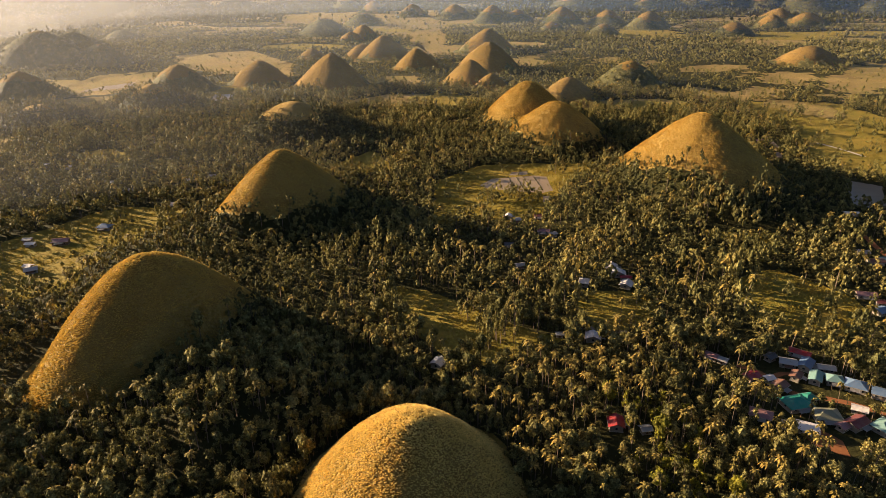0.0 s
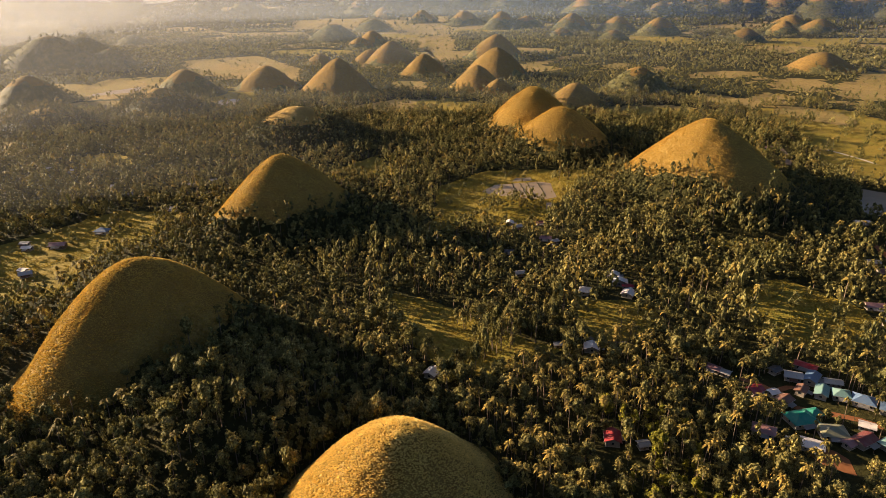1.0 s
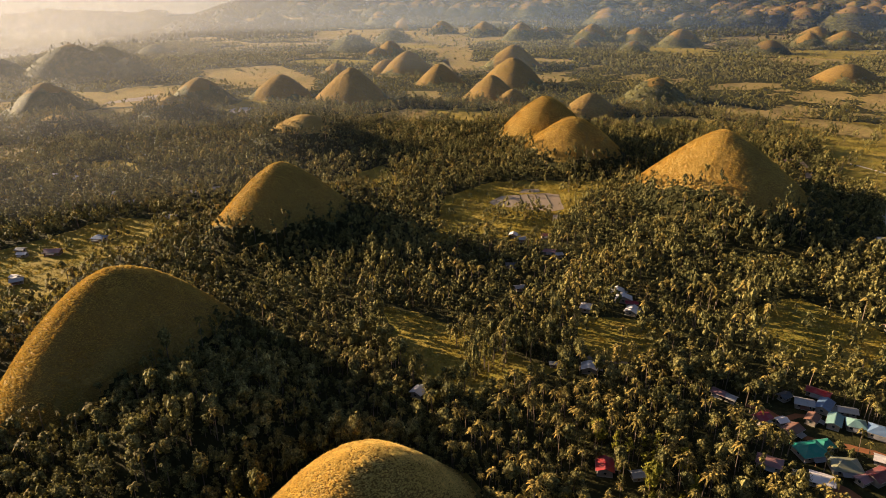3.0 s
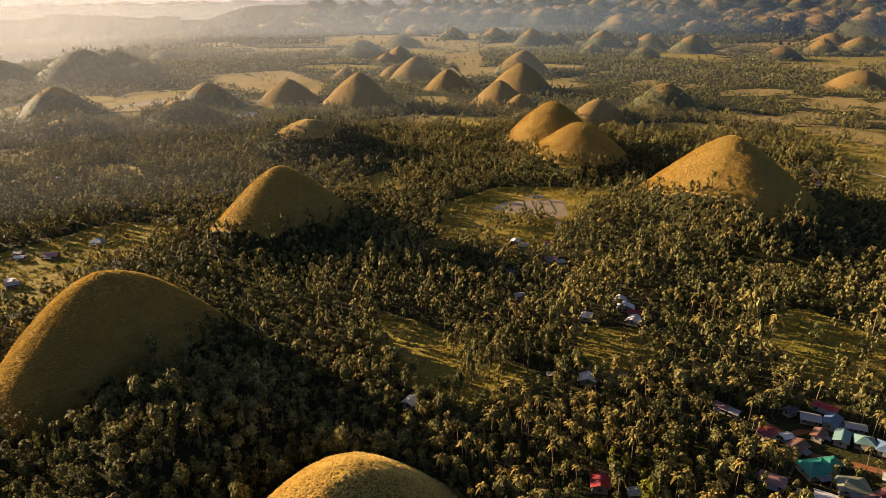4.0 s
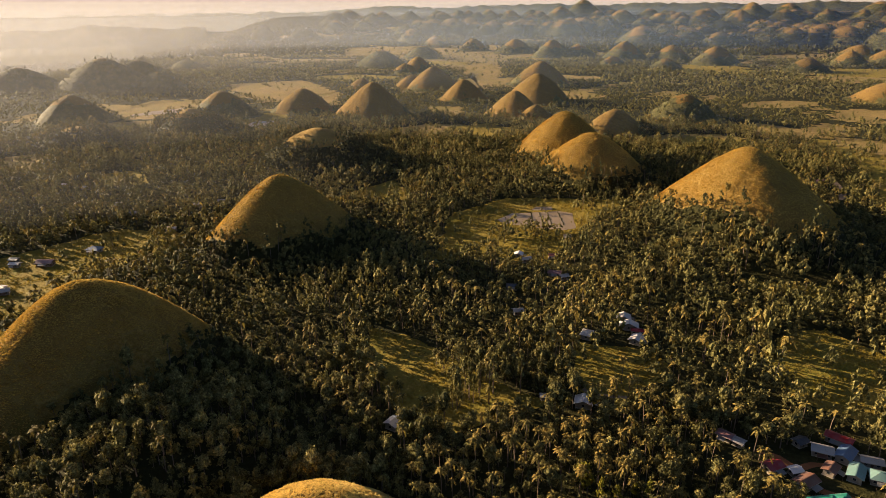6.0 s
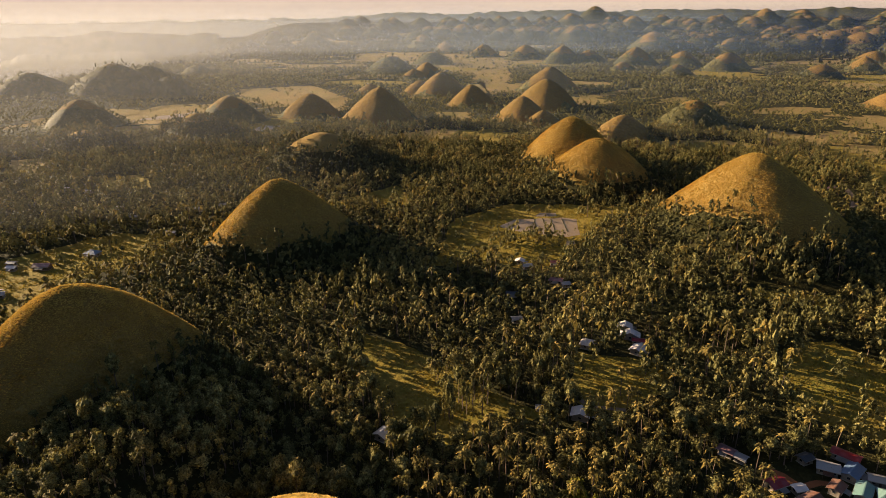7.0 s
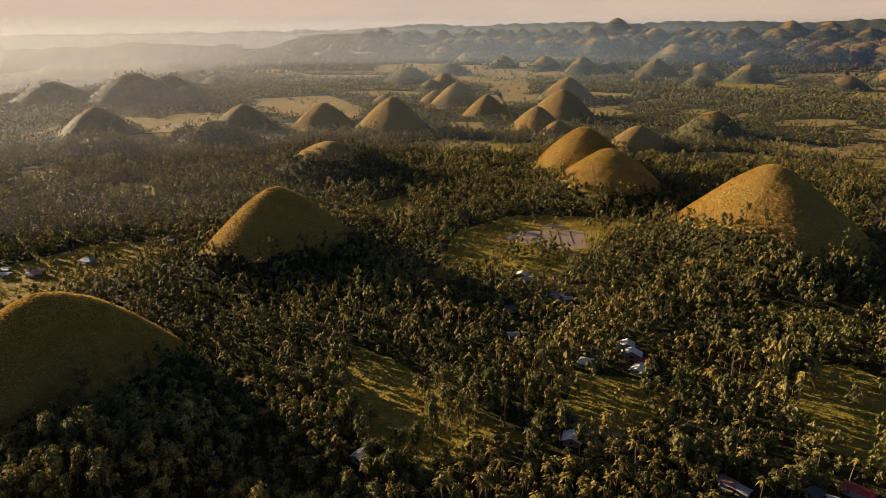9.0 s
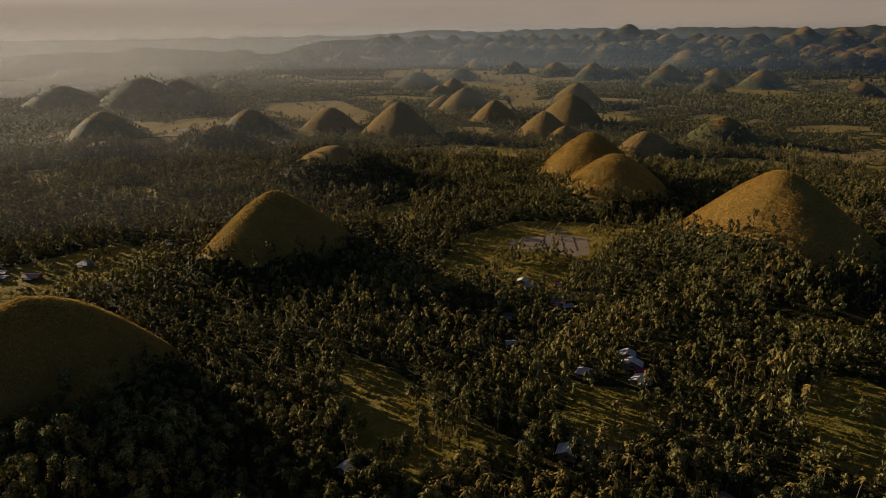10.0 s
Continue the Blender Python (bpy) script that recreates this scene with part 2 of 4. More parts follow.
hill(81, 1141, 25, 34, 1.45, 0.95)
hill(408, 2396, 60, 84, 1.35, 0.75)
hill(340, 2171, 29, 48, 1.40, 0.80)
hill(552, 2349, 51, 77, 1.40, 0.70)
hill(472, 2040, 32, 53, 1.40, 0.50)
hill(660, 2239, 53, 79, 1.35, 0.80)
hill(321, 1167, 40, 60, 1.45, 0.35)
hill(837, 1996, 37, 62, 1.40, 0.80)
hill(1153, 2401, 48, 79, 1.40, 0.80)
hill(1029, 2181, 43, 62, 1.40, 0.80)
hill(1171, 2245, 44, 74, 1.45, 0.85)
hill(756, 1409, 35, 66, 1.45, 0.90)
hill(652, 4215, 69, 94, 1.35, 0.60)
hill(1137, 4196, 61, 93, 1.35, 0.60)
hill(1374, 4184, 81, 111, 1.35, 0.60)
hill(1568, 4172, 64, 106, 1.35, 0.60)
hill(1991, 4040, 63, 121, 1.35, 0.60)
hill(12, 4225, 74, 94, 1.35, 0.70)
hill(133, 4225, 52, 74, 1.35, 0.70)
hill(309, 4323, 76, 111, 1.35, 0.60)
hill(459, 4471, 85, 116, 1.35, 0.50)
hill(-968, 3901, 59, 79, 1.35, 0.50)
hill(-455, 3373, 66, 86, 1.35, 0.60)
hill(-461, 3899, 61, 75, 1.35, 0.50)
hill(-891, 1517, 69, 110, 1.45, 0.15)
hill(-955, 1768, 45, 84, 1.45, 0.10)
hill(-764, 1519, 39, 67, 1.45, 0.10)
hill(-1099, 1509, 48, 96, 1.45, 0.10)
hill(-1227, 3437, 71, 91, 1.30, 0.20)
hill(-1018, 3444, 74, 93, 1.30, 0.20)
hill(-1245, 3060, 53, 156, 1.45, 0.00)
hill(-687, 1087, 42, 64, 1.45, 0.42)
hill(-456, 1157, 42, 60, 1.45, 0.5)
hill(-433, 993, 36, 58, 1.45, 0.42)
hill(-552, 899, 24, 60, 1.45, 0.31)
hill(-187, 815, 41, 80, 1.45, 0.46)
hill(-940, 2016, 29, 60, 1.45, 0.10)
hill(-104, 262, 17, 56, 1.5, 0.0)
NAMED = len(HILLS)
# the crowd of far hills, smaller with the distance that they stand for
for k in range(520):
    reach = rng.uniform(3300, 5200) if k % 3 else rng.uniform(5200, 14000)
    az = radians(rng.uniform(46, 99) if reach < 5200 else rng.uniform(46, 104))
    if reach < 4300 and math.degrees(az) > 84 or math.sin(az * 9 + reach / 900) < -0.62:
        continue
    d = float(far_place(reach))
    s = rng.uniform(0.55, 1.3) * d / reach * (1.0 + 0.3 * (reach > 7000))
    hill(d * math.cos(az), d * math.sin(az), 78 * s, 118 * s, rng.uniform(1.15, 1.6), rng.choice([0.05, 0.3, 0.5, 0.62]))
HILLS = [(x, y, h, r, a, g * (1.0 if y < 1700 else 0.72), w, t) for x, y, h, r, a, g, w, t in HILLS]
H = np.array(HILLS)


def profile(u, a):
    """Height of a hill over its foot, from 1 at the top (u = 0) to 0 at u = 1, with a soft foot."""
    z = (1 - (u * u + 0.01) ** (a / 2)) / (1 - 0.01 ** (a / 2))
    return np.where(u < 1.25, np.log1p(np.exp(np.clip(z, -1, 2) * 14)) / 14 - 0.002, 0)


# hills whose foot runs out further on one side: by how much, and to which side (radians)
SPREAD = {240.8: (0.22, -1.35), 107.8: (0.2, -1.5), 130.5: (0.2, -1.5)}


def spread_of(hx, dx, dy):
    far, way = SPREAD.get(round(float(hx), 1), (0.0, 0.0))
    return 1 + far * np.clip(np.cos(np.arctan2(dy, dx) - way), 0, 1) ** 1.5


def on_hill(x, y, row):
    """Distance from a hill's top as a part of its radius, and the angle."""
    hx, hy, h, r, a, g, w, t = row
    dx, dy = x - hx, y - hy
    out = spread_of(hx, dx, dy)
    dx, dy = dx / out, dy / out
    ex, ey = (dx * math.cos(t) + dy * math.sin(t)) / w, (dy * math.cos(t) - dx * math.sin(t)) * w
    return np.hypot(ex, ey) / r, np.arctan2(dy, dx)


def hills_z(x, y, rows=None):
    z = np.zeros(len(x))
    for row in (H if rows is None else H[rows]):
        hx, hy, h, r, a, g, w, t = row
        m = (np.abs(x - hx) < 1.8 * r) & (np.abs(y - hy) < 1.8 * r)
        if m.any():
            u, ang = on_hill(x[m], y[m], row)
            odd = 0.0 if hy < 1000 else 1.0
            u = u / (1 + odd * (0.05 * np.sin(2 * ang + hx) + 0.035 * np.sin(3 * ang + hy)))
            z[m] = np.maximum(z[m], h * profile(u, a))
    return z


def twin_z(x, y, z, k):
    """The two hills that share a saddle: their heights flow together; the one below the other keeps under it."""
    other = hills_z(x, y, np.array([9 - k]))
    soft = 9.0
    bend = np.clip(1 - np.abs(z - other) / soft, 0, 1) ** 2 * soft / 4 * np.clip(np.minimum(z, other) / 8, 0, 1)
    return np.maximum(z, other) + bend - np.where((other > z) | ((other == z) & (k == 5)), 0.35, 0.0)


def hillside(x, y):
    """True on the slopes of any hill."""
    out = np.zeros(len(x), bool)
    for row in H:
        m = (np.abs(x - row[0]) < 1.5 * row[3]) & (np.abs(y - row[1]) < 1.5 * row[3])
        if m.any():
            out[m] |= on_hill(x[m], y[m], row)[0] < 1.05
    return out


# flanks that the woods climb higher: hill, by how much, on which side (radians)
SHY = {1: (0.24, -0.3), 2: (0.16, -1.0), 3: (0.30, -1.85), 4: (0.1, -2.0), 5: (0.12, -1.6)}


def grass_on_hill(x, y, more=1.0):
    """True where the grass of a hill lies."""
    out = np.zeros(len(x), bool)
    for n, row in enumerate(H):
        hx, hy, h, r, a, g, w, t = row
        m = (np.abs(x - hx) < 1.5 * r) & (np.abs(y - hy) < 1.5 * r)
        if m.any():
            u, ang = on_hill(x[m], y[m], row)
            shy, way = SHY.get(n, (0.0, 0.0))
            edge = g * (1 - shy * np.cos(ang - way) + 0.05 * np.sin(2 * ang + hy) + 0.04 * np.sin(5 * ang + hx) + 0.03 * np.sin(11 * ang + hx + hy) + (0.16 * np.sin(3 * ang + 2 * hx) + 0.1 * np.sin(7 * ang + hy) if hy > 1000 else 0.0))
            out[m] |= u < edge * more
    return out


def hill_mesh(k):
    hx, hy, h, r, a, g, w, t = HILLS[k]
    d = math.hypot(hx, hy)
    nr, na = (56, 150) if d < 700 else (26, 72) if d < 1400 else (14, 40) if d < 3000 else (6, 16)
    rad = np.linspace(0, 1.22, nr + 1)[1:] * r
    ang = np.arange(na) / na * 2 * math.pi
    ex, ey = (rad[:, None] * np.cos(ang)).ravel() * w, (rad[:, None] * np.sin(ang)).ravel() / w
    x, y = ex * math.cos(t) - ey * math.sin(t), ex * math.sin(t) + ey * math.cos(t)
    out = spread_of(hx, x, y)
    x, y = x * out, y * out
    z = hills_z(np.append(x, 0) + hx, np.append(y, 0) + hy, np.array([k]))
    if k in (4, 5):
        z = twin_z(np.append(x, 0) + hx, np.append(y, 0) + hy, z, k)
    rough = wave(x + hx, y + hy, 11, 1.0) * 0.4 + wave(x + hx, y + hy, 4.1, 2.0) * 0.2
    z[:-1] += rough * np.clip(z[:-1] / 6, 0, 1)
    z[:-1][np.repeat(rad / r, na) > 1.15] -= 0.8
    v = np.c_[np.append(x, 0), np.append(y, 0), z]
    q = []
    i = np.arange(na)
    j = (i + 1) % na
    for n in range(nr - 1):
        q.append(np.c_[n * na + i, (n + 1) * na + i, (n + 1) * na + j, n * na + j])
    me = mesh_from("hill", v, np.concatenate(q), np.c_[np.full(na, nr * na), i, j], smooth=True)
    # grass above, undergrowth on the wooded foot
    cen = np.empty(len(me.polygons) * 3, np.float32)
    me.polygons.foreach_get("center", cen)
    cen = cen.reshape(-1, 3)
    grass = grass_on_hill(cen[:, 0] + hx, cen[:, 1] + hy, 1.06)
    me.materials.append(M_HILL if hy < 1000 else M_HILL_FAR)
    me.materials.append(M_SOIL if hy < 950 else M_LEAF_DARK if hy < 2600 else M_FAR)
    me.polygons.foreach_set("material_index", np.where(grass, 0, 1).astype(np.int32))
    return me


GROUND = mesh_from("ground", *(lambda xs, ys: (
    np.c_[(XY := np.stack(np.meshgrid(xs, ys), -1).reshape(-1, 2)), ground_z(XY[:, 0], XY[:, 1])],
    np.array([[n * len(xs) + m, n * len(xs) + m + 1, (n + 1) * len(xs) + m + 1, (n + 1) * len(xs) + m] for n in range(len(ys) - 1) for m in range(len(xs) - 1)])))(
    np.linspace(-5200, 5200, 161), np.linspace(-5200, 5200, 161)), smooth=True)
thing("ground", GROUND, M_SOIL, None, "dark green undergrowth and leaf litter of the plain", "ground", "", "structure")

HILL_OBS = []
for k in range(NAMED):
    hx, hy, h, r, a, g, w, t = HILLS[k]
    ob = thing("hill", hill_mesh(k), [], None,
               ("cone-shaped hill of dry golden grass ringed by trees" if g > 0.7 else "low hill with a dry grass top above wooded flanks" if g > 0.3 else "rounded hill wholly covered by dark woods"),
               "hill", "hills on the plain")
    ob.location = (hx, hy, float(ground_z(hx, hy)))
    HILL_OBS.append(ob)
fv, fq, ft, base, bare_q, bare_t = [], [], [], 0, [], []
for k in range(NAMED, len(HILLS)):
    me = hill_mesh(k)
    v = np.empty(len(me.vertices) * 3, np.float32)
    me.vertices.foreach_get("co", v)
    v = v.reshape(-1, 3) + (HILLS[k][0], HILLS[k][1], float(ground_z(HILLS[k][0], HILLS[k][1])) - 3)
    for p in me.polygons:
        (fq if len(p.vertices) == 4 else ft).append([base + n for n in p.vertices])
        (bare_q if len(p.vertices) == 4 else bare_t).append(p.material_index)
    fv.append(v)
    base += len(v)
    bpy.data.meshes.remove(me)
far_me = mesh_from("far_hills", np.concatenate(fv), fq, ft, True)
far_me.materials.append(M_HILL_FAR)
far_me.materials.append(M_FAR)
far_me.polygons.foreach_set("material_index", np.array(bare_q + bare_t, np.int32))
thing("far_hills", far_me, [], None, "crowd of small distant grassy hills in haze", "hills", "", "stuff")


def ridge(name, r0, az0, az1, height, seed, label, rough=20):
    """A long far ridge, from azimuth az0 to az1 (degrees, 90 is ahead)."""
    n = 260
    az = np.radians(np.linspace(az0, az1, n))
    tops = height(np.linspace(0, 1, n)) + 12 * wave(np.linspace(0, 4000, n), np.zeros(n), 150, seed) + 13 * np.abs(wave(np.linspace(0, 4000, n), np.ones(n), 40, seed + 1))
    rings = []
    for dr, f in ((-420, -0.6), (-300, 0.22), (-180, 0.5), (-80, 0.8), (0, 1.0), (60, 0.9)):
        rr = r0 + dr + 40 * wave(np.linspace(0, 4000, n), np.full(n, dr), 160, seed)
        z = tops * f + rough * wave(np.linspace(0, 4000, n), np.full(n, dr * 3.0), 50, seed) * (1 - f) * (f > 0)
        rings.append(np.c_[rr * np.cos(az), rr * np.sin(az), z])
    v = np.concatenate(rings)
    i = np.arange(n - 1)
    q = np.concatenate([np.c_[k * n + i, k * n + i + 1, (k + 1) * n + i + 1, (k + 1) * n + i] for k in range(5)])
    return thing(name, mesh_from(name, v, q, None, True), M_FAR, None, label, "ridge", "", "structure")


ridge("backdrop_ridge", 4830, 30, 112, lambda u: (170 - 16 * step(0.62, 0.95, u)) * (1 - 0.35 * step(0.86, 1.0, u)), 0.4, "long blue wooded ridge closing the horizon")
ridge("backdrop_ridge", 4800, 104, 165, lambda u: 136 - 40 * u, 2.4, "pale hazy highland on the horizon", 6)
ridge("backdrop_ridge", 4250, 114, 165, lambda u: 52 + 22 * np.sin(u * 11), 4.4, "low ridge in the hazy basin", 4)
ridge("backdrop_ridge", 3300, 119, 165, lambda u: 0 + 16 * np.sin(u * 17), 6.4, "low ridge in the hazy basin", 2)

# ---- open fields, ponds, tracks ----
FIELDS = []         # outline, and whether no tree at all stands in it
GROVES = []         # small woods inside the fields


def inside(poly, x, y):
    out = np.zeros(len(x), bool)
    for (x0, y0), (x1, y1) in zip(poly, poly[1:] + poly[:1]):
        if y0 != y1:
            out ^= ((y0 > y) != (y1 > y)) & (x < (x1 - x0) * (y - y0) / (y1 - y0) + x0)
    return out


def patch(name, poly, mat, z, label, category, wobble=2.0, cut=True):
    """A flat piece of land with an uneven edge."""
    pts = []
    for (x0, y0), (x1, y1) in zip(poly, poly[1:] + poly[:1]):
        n = max(2, int(math.hypot(x1 - x0, y1 - y0) / 4))
        n = min(n, 40)
        for k in range(n):
            u = k / n
            pts.append((x0 + (x1 - x0) * u, y0 + (y1 - y0) * u))
    pts = np.array(pts)
    pts[:, 0] += wobble * wave(pts[:, 0], pts[:, 1], 9, 1.3)
    pts[:, 1] += wobble * wave(pts[:, 0], pts[:, 1], 8, 3.3)
    bm = bmesh.new()
    f = bm.faces.new([bm.verts.new((x, y, z + float(ground_z(x, y)))) for x, y in pts])
    f.normal_update()
    if f.normal.z < 0:
        f.normal_flip()
    bmesh.ops.triangulate(bm, faces=bm.faces[:])
    me = bpy.data.meshes.new(name)
    bm.to_mesh(me)
    bm.free()
    if cut:
        FIELDS.append(([tuple(p) for p in pts], cut == 2))
    return thing(name, me, mat, None, label, category, "", "structure")


F_LABEL = "open meadow of yellow-green grass among the woods"
patch("field", [(-37, 389), (-11, 380), (36, 339), (67, 319), (24, 292), (0, 301), (-27, 344)], M_FIELD, 0.06, F_LABEL, "field")
patch("field", [(85, 381), (127, 375), (131, 351), (96, 323), (77, 336)], M_FIELD, 0.06, F_LABEL, "field")
patch("field", [(197, 397), (228, 411), (256, 367), (248, 333), (211, 315), (187, 328), (179, 349)], M_FIELD, 0.06, F_LABEL, "field")
patch("field", [(207, 513), (284, 505), (241, 455), (200, 465)], M_FIELD, 0.06, F_LABEL, "field")
patch("field", [(-9, 617), (44, 672), (168, 677), (122, 620), (103, 564), (65, 495), (29, 515), (-12, 496)], M_FIELD, 0.06, F_LABEL, "field", 4)
patch("field", [(431, 1004), (581, 987), (596, 844), (460, 611), (380, 645), (428, 819)], M_FIELD, 0.06, F_LABEL, "field", 6)
patch("field", [(-313, 507), (-291, 549), (-221, 544), (-233, 477), (-253, 447), (-247, 389), (-284, 360), (-349, 457)], M_FIELD, 0.06, F_LABEL, "field", 4)
patch("field", [(-416, 735), (-392, 754), (-357, 728), (-343, 693), (-388, 690)], M_FIELD, 0.06, F_LABEL, "field", 3)
patch("field", [(-117, 675), (-81, 741), (-51, 657), (-84, 644)], M_FIELD, 0.06, F_LABEL, "field", 3)
S_LABEL = "pale harvested rice fields between the woods"
patch("field", [(-715, 3056), (-15, 3252), (13, 1773), (-24, 1475), (-121, 2000), (-375, 2415), (-568, 2465)], M_STUBBLE, 0.3, S_LABEL, "field", 25)
patch("field", [(-640, 1625), (-493, 1719), (-324, 1476), (-301, 1267), (-555, 1405)], M_STUBBLE, 0.2, S_LABEL, "field", 12)
patch("field", [(-447, 1159), (-357, 1196), (-289, 1045), (-364, 1020)], M_FIELD, 0.1, S_LABEL, "field", 6)
patch("field", [(-716, 1247), (-592, 1291), (-496, 1156), (-599, 1092)], M_STUBBLE, 0.1, S_LABEL, "field", 8)
patch("field", [(-112, 1280), (-51, 1287), (-40, 1173), (-87, 1171)], M_STUBBLE, 0.1, S_LABEL, "field", 6)
patch("field", [(-19, 1101), (20, 1101), (15, 953), (-9, 952)], M_FIELD, 0.1, S_LABEL, "field", 4)
patch("field", [(-599, 811), (-552, 835), (-503, 743), (-543, 733)], M_STUBBLE, 0.1, S_LABEL, "field", 4)
patch("pond", [(33, 600), (46, 621), (88, 632), (101, 627), (100, 584), (88, 577), (40, 591)], M_MUD, 0.12, "flooded paddy pond of brown water and mud", "pond", 0.8, 2)
patch("pond", [(87, 551), (95, 560), (95.5, 568), (89, 568)], M_MUD, 0.12, "small brown fish pond beside the paddy", "pond", 0.3, 2)
patch("pond", [(63, 632), (68, 644), (83, 646), (84, 635)], M_MUD, 0.12, "narrow flooded paddy behind the pond", "pond", 0.6, 2)
patch("pond", [(352, 535), (384, 607), (408, 589), (378, 528)], M_MUD, 0.12, "flooded paddies in the shade of the hill", "pond", 2, 2)
GROVES.append([(38, 568), (42, 550), (82, 546), (86, 560), (60, 566)])
patch("pond", [(-373, 1040), (-380, 1104), (-348, 1105), (-333, 1043)], M_MUD, 0.16, "flooded rice paddies shining under the sky", "pond", 3, 2)
patch("pond", [(-621, 1132), (-613, 1183), (-567, 1240), (-553, 1179)], M_MUD, 0.16, "flooded rice paddies shining under the sky", "pond", 5, 2)
patch("yard", [(158, 238), (167, 240), (174, 232), (172, 222), (161, 228)], M_EARTH, 0.06, "yard of bare red earth beside the houses", "yard", 1.0, 2)


def bund(x0, y0, x1, y1):
    """A low mud bank across a paddy."""
    n = 14
    u = np.linspace(0, 1, n)
    x = x0 + (x1 - x0) * u + 0.8 * wave(u * 60, u * 0 + x0, 9, y0)
    y = y0 + (y1 - y0) * u
    v = np.concatenate([np.c_[x - 0.5, y, u * 0 + 0.05], np.c_[x, y, 0.42 + 0.1 * wave(x, y, 3, 0.2)], np.c_[x + 0.5, y, u * 0 + 0.05]])
    i = np.arange(n - 1)
    q = np.concatenate([np.c_[k * n + n + i, k * n + n + i + 1, k * n + i + 1, k * n + i] for k in range(2)])
    thing("paddy_bank", mesh_from("paddy_bank", v, q), M_SOIL, None, "low dark earth bank between flooded paddies", "bank", "banks of the paddies", "structure")


for k in (66, 74, 81, 91):
    bund(k, 582 + 0.1 * k, k - 3, 627)


def open_land(x, y):
    """Farm land that the woods leave open, far off."""
    return wave(x * 0.6, y, 200, 0.9) + 0.5 * wave(x, y, 80, 2.2) + 0.3 * wave(x, y, 31, 0.5) > 0.55


# open farm land of the far plain, in small plots
xs, ys = np.meshgrid(np.arange(-2400, 2600, 16.0), np.arange(1000, 4400, 16.0))
cx, cy = xs.ravel(), ys.ravel()
dd = np.hypot(cx, cy)
ok = (dd > 1120) & (dd < 4550) & (np.abs(cx) < 0.84 * cy) & (cx > -1000 - 0.1 * (cy - 1650)) & open_land(cx, cy)
cx, cy = cx[ok], cy[ok]
v = np.stack([np.c_[cx - 8, cy - 8], np.c_[cx + 8, cy - 8], np.c_[cx + 8, cy + 8], np.c_[cx - 8, cy + 8]], 1).reshape(-1, 2)
v = np.c_[v + 3 * np.c_[wave(v[:, 0], v[:, 1], 11, 0.3), wave(v[:, 0], v[:, 1], 12, 1.3)], np.full(len(v), 0.12)]
v[:, 2] += ground_z(v[:, 0], v[:, 1])
thing("far_fields", mesh_from("far_fields", v, np.arange(len(v)).reshape(-1, 4)), M_STUBBLE, None, "dry tan farm plots between distant woods", "fields", "", "stuff")

# the many small farm plots of the far plain
r_f = np.random.default_rng(5)
for k in range(52):
    d = r_f.uniform(1000, 2950)
    an = radians(r_f.uniform(58, 122))
    cx, cy = d * math.cos(an), d * math.sin(an)
    w, l = r_f.uniform(40, 110) * (0.6 + d / 2200), r_f.uniform(25, 60) * (0.6 + d / 1500)
    if cx < -700 - 0.1 * cy or np.hypot(H[:, 0] - cx, H[:, 1] - cy).min() < 60 + 0.3 * w:
        continue
    tw = r_f.uniform(-0.4, 0.4)
    ring = []
    for j in range(7):
        q = j / 7 * 6.283
        px, py = w * math.cos(q) * r_f.uniform(0.7, 1.1), l * math.sin(q) * r_f.uniform(0.7, 1.1)
        ring.append((cx + px * math.cos(tw) - py * math.sin(tw), cy + px * math.sin(tw) + py * math.cos(tw)))
    patch("field", ring, M_STUBBLE if r_f.random() < 0.65 else M_FIELD, 0.2 + 0.01 * k, S_LABEL, "field", 6)
CLEAR = []          # round clearings: x, y, radius


def ribbon(name, pts, width, mat, z, label, category):
    """A track along the points."""
    fine = []
    for (x0, y0), (x1, y1) in zip(pts, pts[1:]):
        n = max(2, int(math.hypot(x1 - x0, y1 - y0) / 2.5))
        fine += [(x0 + (x1 - x0) * k / n, y0 + (y1 - y0) * k / n) for k in range(n)]
    fine.append(pts[-1])
    p = np.array(fine, float)
    p += np.c_[wave(p[:, 0], p[:, 1], 14, 0.3), wave(p[:, 0], p[:, 1], 13, 1.9)] * 0.8
    d = np.gradient(p, axis=0)
    d /= np.linalg.norm(d, axis=1)[:, None]
    nrm = np.c_[-d[:, 1], d[:, 0]] * (width / 2 * (1 + 0.15 * wave(p[:, 0], p[:, 1], 5, 0.8)))[:, None]
    v = np.concatenate([np.c_[p + nrm, np.full(len(p), z)], np.c_[p - nrm, np.full(len(p), z)]])
    n = len(p)
    i = np.arange(n - 1)
    for x, y in p[::2]:
        CLEAR.append((x, y, width * 0.5 + 2.2))
    return thing(name, mesh_from(name, v, np.c_[n + i, n + i + 1, i + 1, i]), mat, None, label, category, "", "structure")


# ---- houses ----
def roofing(name, color, rough=0.45, metal=0.0):
    """Painted corrugated sheet: ribs, faded patches and rust streaks."""
    color = tuple(v * 0.66 for v in color)
    m, nt, p = material(name, rough, 0.4, metal)
    co = nt.nodes.new("ShaderNodeTexCoord")
    wv = nt.nodes.new("ShaderNodeTexWave")
    wv.inputs["Scale"].default_value = 0.9
    nt.links.new(co.outputs["Object"], wv.inputs["Vector"])
    c = mix_color(nt, noise_fac(nt, 0.35, 0.4, 0.7, 4), color, tuple(min(1, v * 0.8 + 0.05) for v in color))
    c = mix_color(nt, noise_fac(nt, 1.3, 0.62, 0.8, 5), c, (0.20, 0.10, 0.05))
    nt.links.new(c, p.inputs["Base Color"])
    relief(nt, p, wv.outputs["Fac"], 0.35, 0.06)
    return m


